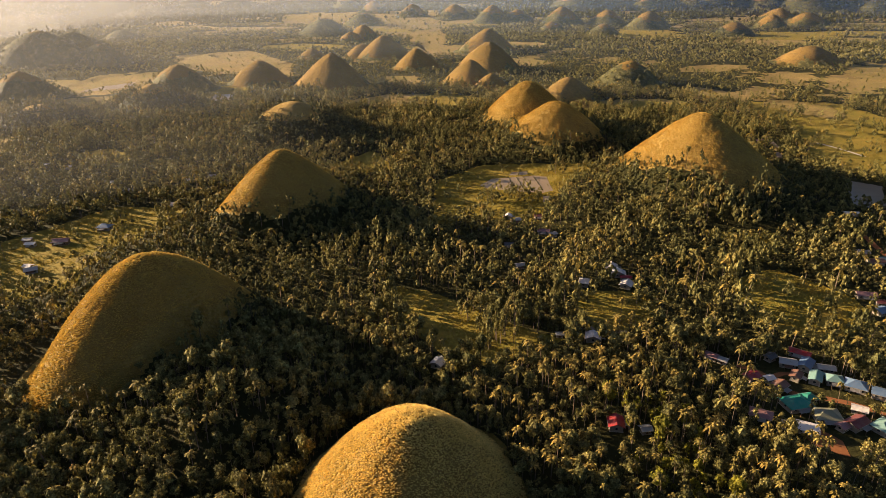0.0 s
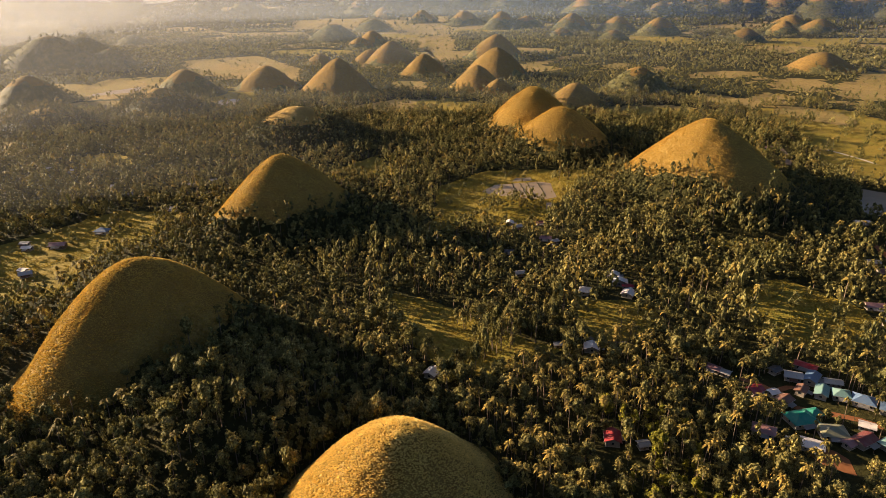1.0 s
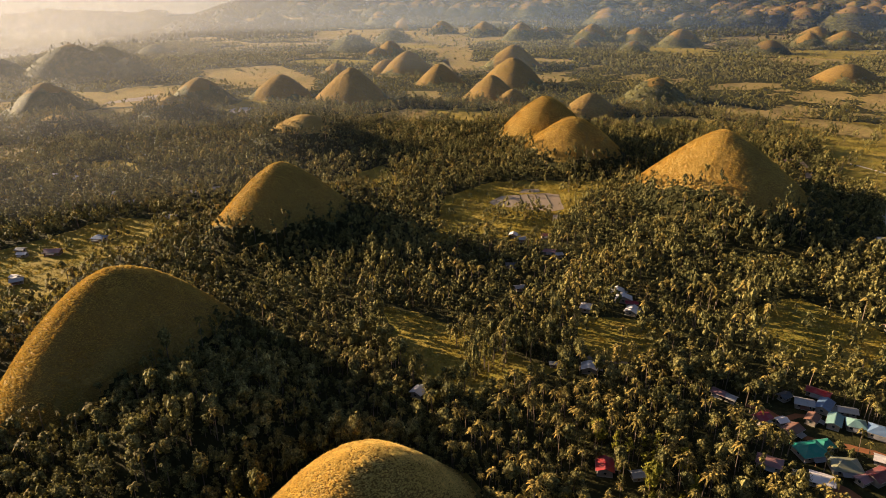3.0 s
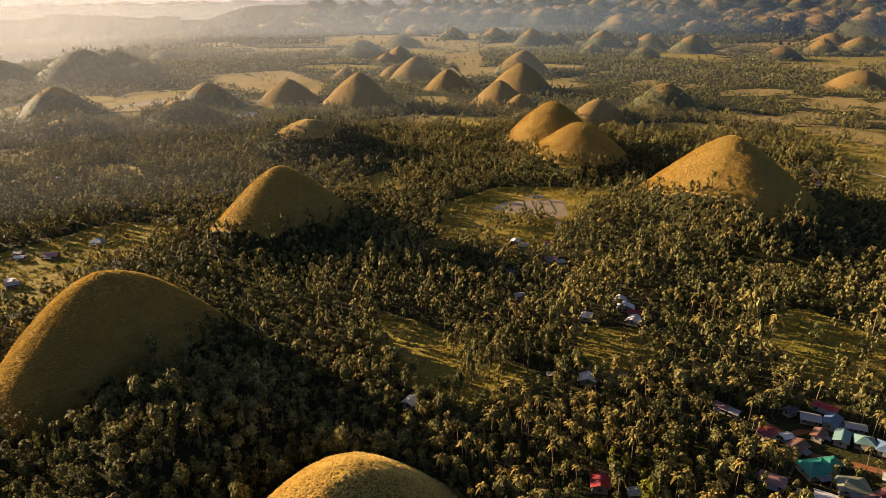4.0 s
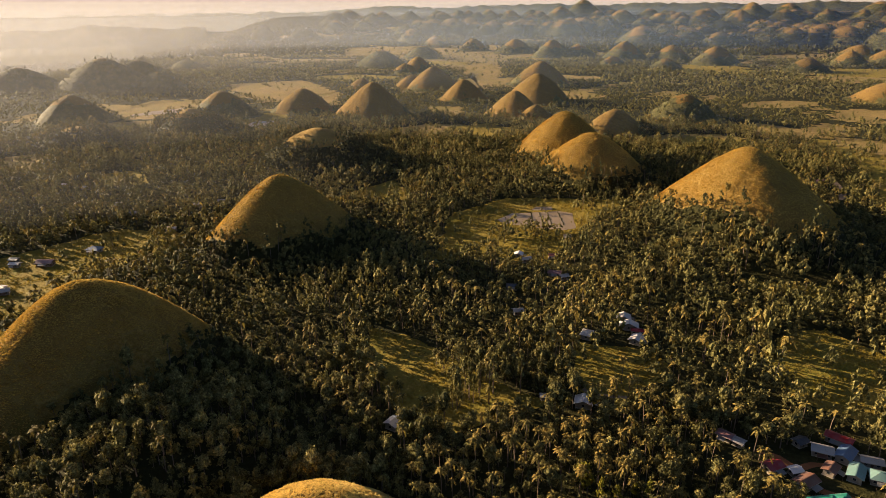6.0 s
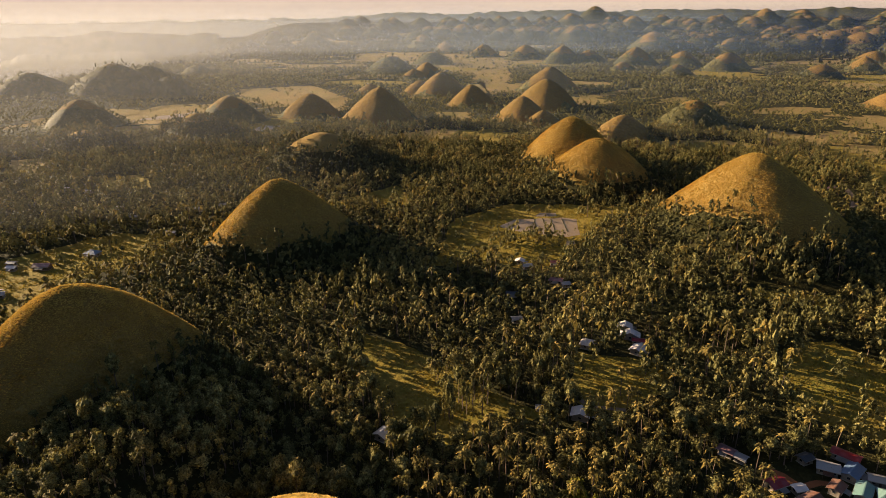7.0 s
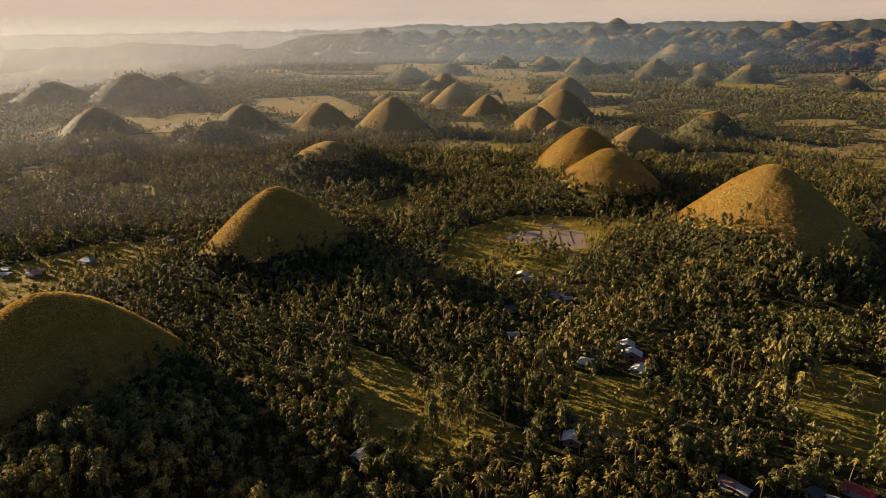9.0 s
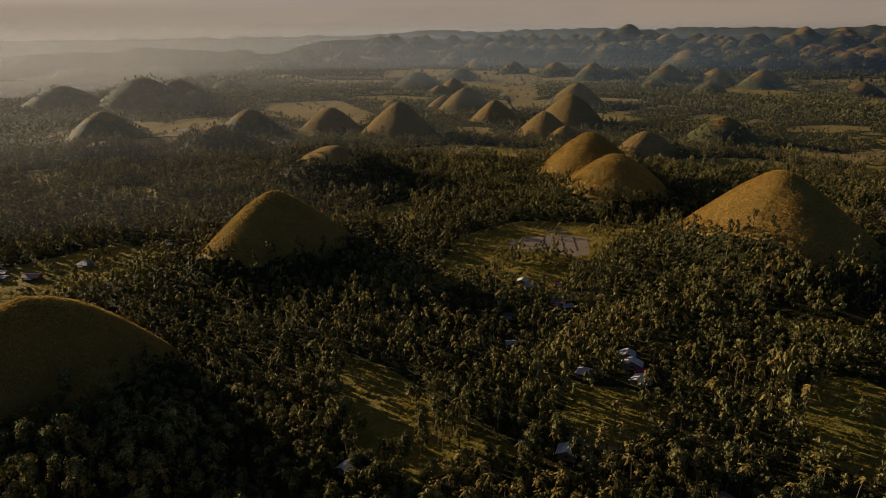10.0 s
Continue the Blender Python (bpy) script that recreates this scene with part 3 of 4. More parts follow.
ROOFS = {
    "green": (roofing("green roof sheet", (0.012, 0.30, 0.20)), "bright green"),
    "teal": (roofing("pale teal roof sheet", (0.24, 0.42, 0.38)), "pale teal"),
    "blue": (roofing("blue roof sheet", (0.16, 0.26, 0.42)), "grey-blue"),
    "red": (roofing("red roof sheet", (0.42, 0.02, 0.022)), "red"),
    "maroon": (roofing("dark red roof sheet", (0.24, 0.045, 0.035)), "dark red"),
    "pink": (roofing("faded pink roof sheet", (0.42, 0.20, 0.19)), "faded pink"),
    "olive": (roofing("olive roof sheet", (0.30, 0.29, 0.17)), "olive grey"),
    "rust": (roofing("rusted roof sheet", (0.26, 0.11, 0.065), 0.75), "rusted brown"),
    "grey": (roofing("weathered zinc roof", (0.55, 0.51, 0.48), 0.6, 0.05), "weathered grey zinc"),
    "white": (roofing("pale zinc roof", (1.1, 0.97, 0.88), 0.6, 0.0), "pale zinc"),
    "dark": (roofing("dark grey roof", (0.10, 0.10, 0.11), 0.5), "dark grey"),
}
M_WALL = plain("limewashed block wall", (0.34, 0.28, 0.22), 0.85, 0.2, 0, 0.7, 0.8, 0.02)
M_WOOD = plain("weathered timber", (0.17, 0.11, 0.07), 0.85, 0.15, 0, 0.7, 2.0, 0.02)
M_GLASS, _nt, _p = material("window glass", 0.06, 0.5)
_p.inputs["Base Color"].default_value = (0.03, 0.035, 0.04, 1)
M_TRIM = plain("cream trim", (0.42, 0.37, 0.30), 0.7)


def box(bm, x0, x1, y0, y1, z0, z1):
    m = Matrix.LocRotScale(((x0 + x1) / 2, (y0 + y1) / 2, (z0 + z1) / 2), None, (x1 - x0, y1 - y0, z1 - z0))
    bmesh.ops.create_cube(bm, size=1, matrix=m)
    return bm


def roof_shape(L, W, base, rise, hip, over=0.85, thick=0.12):
    """Hipped or gabled roof with overhang and a real thickness."""
    a, b = L / 2 + over, W / 2 + over
    rx = max(0.2, a - b * 0.95) if hip else a
    bm = bmesh.new()
    for dz in (0, -thick):
        e = [bm.verts.new((sx * a, sy * b, base + dz)) for sx, sy in ((-1, -1), (1, -1), (1, 1), (-1, 1))]
        r = [bm.verts.new((-rx, 0, base + rise + dz)), bm.verts.new((rx, 0, base + rise + dz))]
        faces = [(e[0], e[1], r[1], r[0]), (e[2], e[3], r[0], r[1])]
        if hip:
            faces += [(e[1], e[2], r[1]), (e[3], e[0], r[0])]
        for f in faces:
            bm.faces.new(f if dz == 0 else f[::-1])
        if dz == 0:
            top, ends = e, r
    loop_t = [top[0], top[1]] + ([] if hip else [ends[1]]) + [top[2], top[3]] + ([] if hip else [ends[0]])
    low = {v: w for v, w in zip(top + ends, e + r)}
    for p, q in zip(loop_t, loop_t[1:] + loop_t[:1]):
        bm.faces.new((p, low[p], low[q], q))
    return bm, rx


def house(x, y, L, W, turn, roof, hip=False, h=2.6, rise=None, wall=None, porch=True):
    """A small house: walls on a plinth, roof with ridge cap and fascia, door, windows, porch roof on posts."""
    mat, word = ROOFS[roof]
    L, W = L * 0.79, W * 0.79
    wall = wall or M_WALL
    rise = rise or W * (0.30 if hip else 0.26)
    ob = tagged(new("house"), ("hip-roofed" if hip else "gabled") + " house with a " + word + " sheet roof among trees", "house", "houses of the village")
    ob.location, ob.rotation_euler = (x, y, float(hills_z(np.array([x]), np.array([y]))[0])), (0, 0, radians(turn))
    part("plinth", box(bmesh.new(), -L / 2 - 0.2, L / 2 + 0.2, -W / 2 - 0.2, W / 2 + 0.2, -0.6, 0.3), M_TRIM, ob, "grey concrete plinth")
    for sx, sy, n in ((0, -1, L), (0, 1, L), (-1, 0, W - 0.36), (1, 0, W - 0.36)):
        bm = bmesh.new()
        if sx:
            box(bm, sx * L / 2 - 0.09 - sx * 0.09, sx * L / 2 + 0.09 - sx * 0.09, -n / 2, n / 2, 0.3, h)
            if not hip:
                q = [bm.verts.new((sx * (L / 2 - s), yy, zz)) for s in (0.0, 0.18) for yy, zz in ((-n / 2, h), (n / 2, h), (0, h + rise * 0.93))]
                bm.faces.new(q[:3]), bm.faces.new(q[3:][::-1])
        else:
            box(bm, -n / 2, n / 2, sy * W / 2 - 0.09 - sy * 0.09, sy * W / 2 + 0.09 - sy * 0.09, 0.3, h)
        part("wall", bm, wall, ob)
    bm, rx = roof_shape(L, W, h + 0.02, rise, hip)
    part("roof", bm, mat, ob, word + " corrugated roof")
    part("ridge_cap", box(bmesh.new(), -rx, rx, -0.22, 0.22, h + rise + 0.0, h + rise + 0.1), mat, ob)
    for sy in (-1, 1):
        part("fascia", box(bmesh.new(), -L / 2 - 0.85, L / 2 + 0.85, sy * (W / 2 + 0.87) - 0.03, sy * (W / 2 + 0.87) + 0.03, h - 0.2, h + 0.03), M_TRIM, ob)
    part("door", box(bmesh.new(), -0.5, 0.5, -W / 2 - 0.06, -W / 2 + 0.02, 0.3, 2.35), M_WOOD, ob, "brown wooden door")
    for k, (wx, sy) in enumerate(((-L * 0.32, -1), (L * 0.32, -1), (-L * 0.25, 1), (L * 0.25, 1))):
        fr = part("window", box(bmesh.new(), wx - 0.7, wx + 0.7, sy * W / 2 - 0.05, sy * W / 2 + 0.05, 1.1, 2.3), M_TRIM, ob, "cream-framed window")
        part("pane", box(bmesh.new(), wx - 0.58, wx + 0.58, sy * W / 2 - 0.07, sy * W / 2 + 0.07, 1.2, 2.2), M_GLASS, fr)
    for k, sx in enumerate((-1, 1)):
        fr = part("window", box(bmesh.new(), sx * L / 2 - 0.05, sx * L / 2 + 0.05, -0.7, 0.7, 1.1, 2.3), M_TRIM, ob, "cream-framed window")
        part("pane", box(bmesh.new(), sx * L / 2 - 0.07, sx * L / 2 + 0.07, -0.58, 0.58, 1.2, 2.2), M_GLASS, fr)
    if porch:
        bm = bmesh.new()
        v = [bm.verts.new(c) for c in ((-L * 0.28, -W / 2 - 0.5, h - 0.22), (L * 0.28, -W / 2 - 0.5, h - 0.22), (L * 0.28, -W / 2 - 3.2, h - 0.75), (-L * 0.28, -W / 2 - 3.2, h - 0.75))]
        f = bm.faces.new(v)
        bmesh.ops.solidify(bm, geom=[f], thickness=0.08)
        part("porch_roof", bm, ROOFS["grey"][0] if roof != "grey" else ROOFS["rust"][0], ob, "lean-to porch roof of zinc sheet")
        for sx in (-1, 1):
            part("post", box(bmesh.new(), sx * L * 0.26 - 0.07, sx * L * 0.26 + 0.07, -W / 2 - 3.05, -W / 2 - 2.91, -0.3, h - 0.74), M_WOOD, ob)
    # the yard before the house is free of tall trees
    away = math.hypot(x, y)
    CLEAR.append((x, y, max(L, W) * 0.52 + 1.2))
    for far, cr in (((4, 5.2), (9, 4.2)) if 140 < x < 220 and y < 305 else ((4, 4.5), (10, 4.5), (15, 3.5))):
        CLEAR.append((x - x / away * (W * 0.5 + far), y - y / away * (W * 0.5 + far), cr))
    return ob


# the village beside the groves
house(164.8, 256.8, 14, 11, 12, "green", True, 2.9)
house(172.5, 260.5, 7, 6, 12, "green", True, 3.0, porch=False)
house(144.8, 248.9, 11, 7, -28, "pink", True)
house(174.4, 247.5, 13, 10, -8, "olive", True, 2.9)
house(161.2, 239.0, 10, 7.5, -25, "white", False)
house(153.8, 241.5, 5, 4, -25, "grey", False, 2.4, porch=False)
house(185.0, 242.0, 11, 7, 28, "maroon", False, 2.9)
house(177.5, 240.0, 5, 4.5, 28, "pink", False, 2.4, porch=False)
house(196.0, 239.5, 12, 8, 30, "teal", True, 2.9)
house(192.0, 252.0, 7, 5, -30, "white", False, 2.5, porch=False)
house(201.0, 270.5, 11, 9, -32, "blue", True, 3.0)
house(210.0, 263.5, 11, 8, -32, "blue", False, 3.0, porch=False)
house(193.0, 275.5, 8.5, 7.5, -20, "teal", True, 3.0)
house(185.0, 278.0, 11, 6, 58, "teal", False, 2.8, porch=False)
house(186.0, 289.5, 11, 6.5, 50, "blue", False, 2.9)
house(177.6, 291.5, 9, 6.5, -20, "grey", False, 2.8)
house(171.0, 297.0, 6, 4.5, 30, "dark", False, 2.5, porch=False)
house(188.0, 300.0, 12, 5.5, -38, "red", False, 2.9)
house(176.0, 279.5, 7.5, 5.0, 50, "rust", False, 2.7)
house(163.0, 270.5, 10, 6.5, 35, "rust", False, 2.8)
house(161.5, 277.5, 5, 4, 20, "white", False, 2.4, porch=False)
house(153.5, 279.0, 8, 6, 28, "red", False, 2.8)
house(194.5, 286.0, 9, 5, -15, "grey", False, 2.6, porch=False)
house(76.6, 243.0, 9, 7.5, 82, "red", False, 3.0)
house(89.0, 239.0, 5, 4, 10, "grey", False, 2.4, porch=False)
house(140.5, 298.5, 7, 4.5, -40, "pink", False, 2.6)
house(145.0, 294.5, 5, 4, -40, "grey", False, 2.4, porch=False)
# by the eastern road
house(335.0, 511.0, 13, 6, -5, "white", False)
house(298.0, 416.0, 12, 8, 0, "rust", False)
house(306.0, 420.0, 6, 5, 0, "teal", False, porch=False)
house(298.9, 432.0, 8, 6, -10, "grey", False)
house(262.2, 366.5, 13, 7, -12, "pink", False)
house(259.5, 346.0, 10, 7, 25, "blue", False)
house(266.0, 356.0, 7, 5, -10, "maroon", False, porch=False)
# the farmstead by the meadow
house(82.0, 318.5, 7.5, 9, 80, "white", False, 2.7)
house(64.0, 322.0, 4, 3, 0, "grey", False, 2.3, porch=False)
house(90.5, 387.5, 8.5, 7.0, 70, "white", True, 3.0)
house(114.0, 411.0, 7, 9, 82, "white", False)
house(115.5, 400.5, 6.5, 12, 80, "white", False, porch=False)
house(119.5, 394.0, 8, 4, -8, "red", False, 2.6, porch=False)
house(117.5, 384.0, 9, 8, 60, "white", False)
house(52.0, 512.0, 6, 7, 80, "white", False)
house(57.5, 503.0, 8, 6, 20, "grey", False)
house(77.5, 511.5, 8, 5, 0, "maroon", False)
house(77.0, 478.0, 10, 6, -12, "pink", False)
house(83.0, 472.0, 6, 5, 20, "grey", False, porch=False)
house(47.7, 452.0, 8, 5, 0, "dark", False)
house(51.5, 414.5, 6.5, 5, 15, "grey", False)
house(-4.0, 293.5, 7.5, 7, 62, "white", False, 2.8)
# the farms below the hill to the west
house(-274.0, 494.5, 12, 9, -5, "blue", True, 2.9)
house(-293.3, 464.5, 14, 8, 8, "pink", False, 3.0, wall=M_WOOD)
house(-313.8, 459.8, 8, 5, 0, "white", False)
house(-287.1, 413.5, 9, 7, 30, "grey", False)
house(-292.0, 419.0, 6, 5, -15, "white", False, porch=False)
house(-239.9, 549.0, 10, 5, 5, "white", False)
house(-321.0, 468.5, 7, 5, 0, "grey", False)
house(365.6, 755.5, 12, 6, -5, "pink", False)
house(-325.8, 614.5, 9, 5, 0, "white", False)
house(-394.8, 669.5, 9, 5, 0, "white", False)
house(-423.0, 678.0, 9, 5, 0, "white", False, porch=False)
house(-249.0, 619.0, 8, 5, -10, "white", False, porch=False)
house(-232.0, 633.0, 7, 5, 15, "grey", False, porch=False)
house(-296.0, 588.0, 8, 5, 20, "grey", False, porch=False)

ribbon("track", [(79, 340), (85, 331), (90, 327.6), (103, 327)], 2.6, M_TRACK, 0.09, "narrow earth track at the meadow's edge", "track")
ribbon("track", [(152, 292), (159, 288), (163.5, 281), (168, 268.5), (174, 264.8), (185, 262.5), (193.4, 258.8), (204, 250), (215, 243)], 3.6, M_EARTH, 0.09, "earth road through the village", "track")
ribbon("track", [(163, 280.5), (172, 284.3), (182, 284)], 3.0, M_EARTH, 0.10, "earth road through the village", "track")
ribbon("track", [(390, 790), (381, 752), (371, 713), (360, 690)], 6, M_TRACK, 0.09, "pale earth road behind the hill", "track")
ribbon("track", [(322, 480), (319.7, 465), (316, 433), (310, 400)], 4.5, M_EARTH, 0.09, "reddish earth road under the trees", "track")
ribbon("track", [(-108, 211), (-95, 224.5), (-85, 236), (-70, 250)], 2.4, M_TRACK, 0.09, "narrow shaded footpath in the woods", "track")
ribbon("track", [(432, 752), (444, 723), (452, 690)], 3.0, plain("concrete strip", (0.62, 0.55, 0.47), 0.85), 0.12, "pale concrete strip across the fields", "track")
for cx, cy, cr in ((166, 231, 8), (163, 222, 7), (170, 224, 7), (161, 214, 6)):
    CLEAR.append((cx, cy, cr))

# ---- trees ----
def ico():
    p = (1 + 5 ** 0.5) / 2
    v = np.array([(-1, p, 0), (1, p, 0), (-1, -p, 0), (1, -p, 0), (0, -1, p), (0, 1, p), (0, -1, -p), (0, 1, -p), (p, 0, -1), (p, 0, 1), (-p, 0, -1), (-p, 0, 1)], float)
    t = np.array([(0, 11, 5), (0, 5, 1), (0, 1, 7), (0, 7, 10), (0, 10, 11), (1, 5, 9), (5, 11, 4), (11, 10, 2), (10, 7, 6), (7, 1, 8), (3, 9, 4), (3, 4, 2), (3, 2, 6), (3, 6, 8), (3, 8, 9), (4, 9, 5), (2, 4, 11), (6, 2, 10), (8, 6, 7), (9, 8, 1)])
    return v / np.linalg.norm(v[0]), t


ICO = ico()
OCTA = np.array([(1, 0, 0), (0, 1, 0), (-1, 0, 0), (0, -1, 0), (0, 0, 1), (0, 0, -1)], float), np.array([(0, 1, 4), (1, 2, 4), (2, 3, 4), (3, 0, 4), (1, 0, 5), (2, 1, 5), (3, 2, 5), (0, 3, 5)])


def blades(pos, lean, size, r):
    """A tussock of standing grass at each place: two crossed fans, wider above, leaning out of the slope."""
    n = len(pos)
    V = []
    a = r.uniform(0, 6.283, n)
    s = size * r.uniform(0.55, 1.35, (n, 1)) * (1 + 0.12 * wave(pos[:, 0], pos[:, 1], 7.3, 0.4))[:, None]
    tip = pos + s * (np.array([0, 0, 0.62]) + lean + r.normal(size=(n, 3)) * (0.16, 0.16, 0.06))
    for turn in (0.0, 1.57):
        d = np.c_[np.cos(a + turn), np.sin(a + turn), np.zeros(n)] * s
        V.append(np.stack([pos, tip + d * 0.55, tip - d * 0.55], 1))
    v = np.stack(V, 1).reshape(-1, 3)
    return v, np.arange(len(v)).reshape(-1, 3)


def leaf_tris(pos, nor, size, r):
    """A three-cornered spray of leaves at each place, hanging a little outwards."""
    n = len(pos)
    nn = nor + 0.36 * r.normal(size=(n, 3))
    nn /= np.linalg.norm(nn, axis=1)[:, None]
    t = np.cross(nn, r.normal(size=(n, 3)))
    t /= np.linalg.norm(t, axis=1)[:, None]
    b = np.cross(nn, t)
    s = size * r.uniform(0.55, 1.4, (n, 1))
    c = [pos + t * s * 0.62, pos + b * s * 0.5 - t * s * 0.3, pos - b * s * 0.5 - t * s * 0.25 - nn * s * 0.2]
    return np.stack(c, 1).reshape(-1, 3), np.arange(3 * n).reshape(-1, 3)


def crown(r, lobes, leaves, size, height, width, core=ICO, low=0.42):
    """Crown of a broadleaf tree: uneven lobes of leaf sprays, one above another, round a closed inside."""
    V, T, base = [], [], 0
    for k in range(lobes):
        u = (k + 0.5) / lobes
        a = k * 2.4 + r.uniform(0, 1.2)
        rad = width * (0.10 + 0.30 * r.random()) * (1 - 0.65 * u * u) if lobes > 1 else 0
        c = np.array([rad * math.cos(a), rad * math.sin(a), height * (low + (0.93 - low) * u) if lobes > 1 else height * 0.66])
        s = width * (r.uniform(0.17, 0.30) if lobes > 1 else 0.42)
        n = leaves // lobes
        d = r.normal(size=(n, 3))
        d[:, 2] = d[:, 2] * 0.9 + 0.3
        d /= np.linalg.norm(d, axis=1)[:, None]
        v, t = leaf_tris(c + d * s * (0.7 + 0.62 * r.random((n, 1))), d, size, r)
        V.append(v), T.append(t + base)
        base += len(v)
        if core:
            m = len(core[0])
            v = core[0] * s * (0.98, 0.98, 0.92) * (0.68 + 0.42 * r.random((m, 1))) + c
            V.append(v), T.append(core[1] + base)
            base += m
    return np.concatenate(V), np.zeros((0, 4), int), np.concatenate(T)


def tube(pts, radii, sides=5):
    pts = np.array(pts, float)
    ang = np.arange(sides) / sides * 2 * math.pi
    v = np.concatenate([np.c_[p[0] + rr * np.cos(ang), p[1] + rr * np.sin(ang), np.full(sides, p[2])] for p, rr in zip(pts, radii)])
    i = np.arange(sides)
    j = (i + 1) % sides
    q = np.concatenate([np.c_[k * sides + i, k * sides + j, (k + 1) * sides + j, (k + 1) * sides + i] for k in range(len(pts) - 1)])
    return v, q


def trunk(r, height, width, sides=5, limbs=4):
    V, Q, base = [], [], 0
    bend = r.normal(size=2) * 0.3
    v, q = tube([(0, 0, -0.5), (bend[0] * 0.4, bend[1] * 0.4, height * 0.35), (bend[0], bend[1], height * 0.75)], [0.32, 0.24, 0.12], sides)
    V.append(v), Q.append(q)
    base += len(v)
    for k in range(limbs):
        a = k / limbs * 6.283 + r.uniform(0, 1)
        e = width * 0.3
        v, q = tube([(bend[0] * 0.5, bend[1] * 0.5, height * 0.38), (math.cos(a) * e * 0.5, math.sin(a) * e * 0.5, height * 0.55), (math.cos(a) * e, math.sin(a) * e, height * 0.72)], [0.14, 0.1, 0.05], 4)
        V.append(v), Q.append(q + base)
        base += len(v)
    return np.concatenate(V), np.concatenate(Q)


def palm(r, height, fronds, segs, length, leaf=0.55):
    """Coconut palm: leaning trunk; fronds that arch out and droop, each a folded strip with a ragged width."""
    lean = r.normal(size=2) * height * 0.07
    tv, tq = tube([(0, 0, -0.5), (lean[0] * 0.3, lean[1] * 0.3, height * 0.5), (lean[0], lean[1], height)], [0.26, 0.18, 0.13], 5 if segs > 2 else 3)
    V, Q, base = [], [], 0
    top = np.array([lean[0], lean[1], height])
    for k in range(fronds):
        a = k * 2.4 + r.uniform(-0.3, 0.3)
        up = r.uniform(-0.35, 1.15)
        L = length * r.uniform(0.8, 1.15)
        d = np.array([math.cos(a), math.sin(a), 0])
        side = np.array([-math.sin(a), math.cos(a), 0])
        mid = []
        for s in range(segs + 1):
            u = s / segs
            mid.append(top + d * L * (u * math.cos(up * 0.7) - 0.12 * u * u) + np.array([0, 0, L * (math.sin(up) * 0.75 * u - 0.62 * u * u)]))
        for hand in (1, -1):
            w = [0.15, 1.0, 0.95, 0.6, 0.1] if segs == 4 else [0.3, 1.0, 0.15]
            rowv = []
            for s in range(segs + 1):
                ww = leaf * w[min(s, len(w) - 1)] * r.uniform(0.7, 1.2)
                rowv += [mid[s], mid[s] + side * hand * ww - np.array([0, 0, ww * 0.55]) + d * ww * 0.4]
            V.append(np.array(rowv))
            i = np.arange(segs) * 2
            Q.append(np.c_[i, i + 2, i + 3, i + 1] + base)
            base += len(rowv)
    return tv, tq, np.concatenate(V), np.concatenate(Q)


def scatter(v, q, t, places, turns, scales, offset):
    """The verts and faces of one shape set out many times."""
    n, m = len(places), len(v)
    c, s = np.cos(turns)[:, None], np.sin(turns)[:, None]
    out = np.empty((n, m, 3), np.float32)
    out[:, :, 0] = (v[:, 0] * c - v[:, 1] * s) * scales[:, :1] + places[:, :1]
    out[:, :, 1] = (v[:, 0] * s + v[:, 1] * c) * scales[:, :1] + places[:, 1:2]
    out[:, :, 2] = v[:, 2] * scales[:, 1:2] + places[:, 2:3]
    k = (np.arange(n) * m)[:, None, None] + offset
    return out.reshape(-1, 3), (q[None] + k).reshape(-1, q.shape[1]), ((t[None] + k).reshape(-1, 3) if t is not None and len(t) else np.zeros((0, 3), int)), n * m


def woods(name, shapes, pick, places, turns, scales, mat, label, category, parent=None):
    V, Q, T, base = [], [], [], 0
    for k, (v, q, t) in enumerate(shapes):
        m = pick == k
        if m.any():
            a, b, c, n = scatter(v, q, t, places[m], turns[m], scales[m], base)
            V.append(a), Q.append(b), T.append(c)
            base += n
    return thing(name, mesh_from(name, np.concatenate(V), np.concatenate(Q), np.concatenate(T)), mat, parent, label, category, "", "stuff")


def spots(x0, x1, y0, y1, gap):
    """Uneven places over a rectangle, about gap apart."""
    xs, ys = np.meshgrid(np.arange(x0, x1, gap), np.arange(y0, y1, gap))
    x, y = xs.ravel().astype(float), ys.ravel().astype(float)
    return x + rng.uniform(-0.48, 0.48, len(x)) * gap, y + rng.uniform(-0.48, 0.48, len(x)) * gap


def wooded(x, y, thin=0.25):
    """Where trees stand: off the grass hills, the fields (but for a few), the houses and tracks."""
    keep = ~grass_on_hill(x, y)
    lone = (wave(x, y, 15, 0.4) + 0.5 * wave(x, y, 41, 1.4) > np.where(np.hypot(x, y) > 1300, 0.7, 0.55)) | (rng.random(len(x)) < np.where(np.hypot(x, y) > 1000, 0.012, 0.03))
    for poly, solid in FIELDS:
        a = np.array(poly)
        m = keep & (x > a[:, 0].min()) & (x < a[:, 0].max()) & (y > a[:, 1].min()) & (y < a[:, 1].max())
        if m.any():
            idx = np.nonzero(m)[0]
            idx = idx[inside(poly, x[idx], y[idx])]
            keep[idx] = False if solid else lone[idx]
    keep |= hills_z(x, y) > 2.0
    for poly in GROVES:
        keep |= inside(poly, x, y)
    keep &= ~grass_on_hill(x, y, 1.02)
    for cx, cy, cr in CLEAR:
        keep &= (x - cx) ** 2 + (y - cy) ** 2 > cr * cr
    gaps = wave(x, y, 34, 2.7) + 0.6 * wave(x, y, 13, 1.5)
    keep &= rng.random(len(x)) > thin + np.where(np.hypot(x, y) < 900, 0.14, 0.22) * (gaps > 0.45)
    return keep


def in_view(x, y):
    return (x < 0.72 * y + 32) & (x > -np.maximum(0.76 * y, 0.96 * y - 150) - 38)


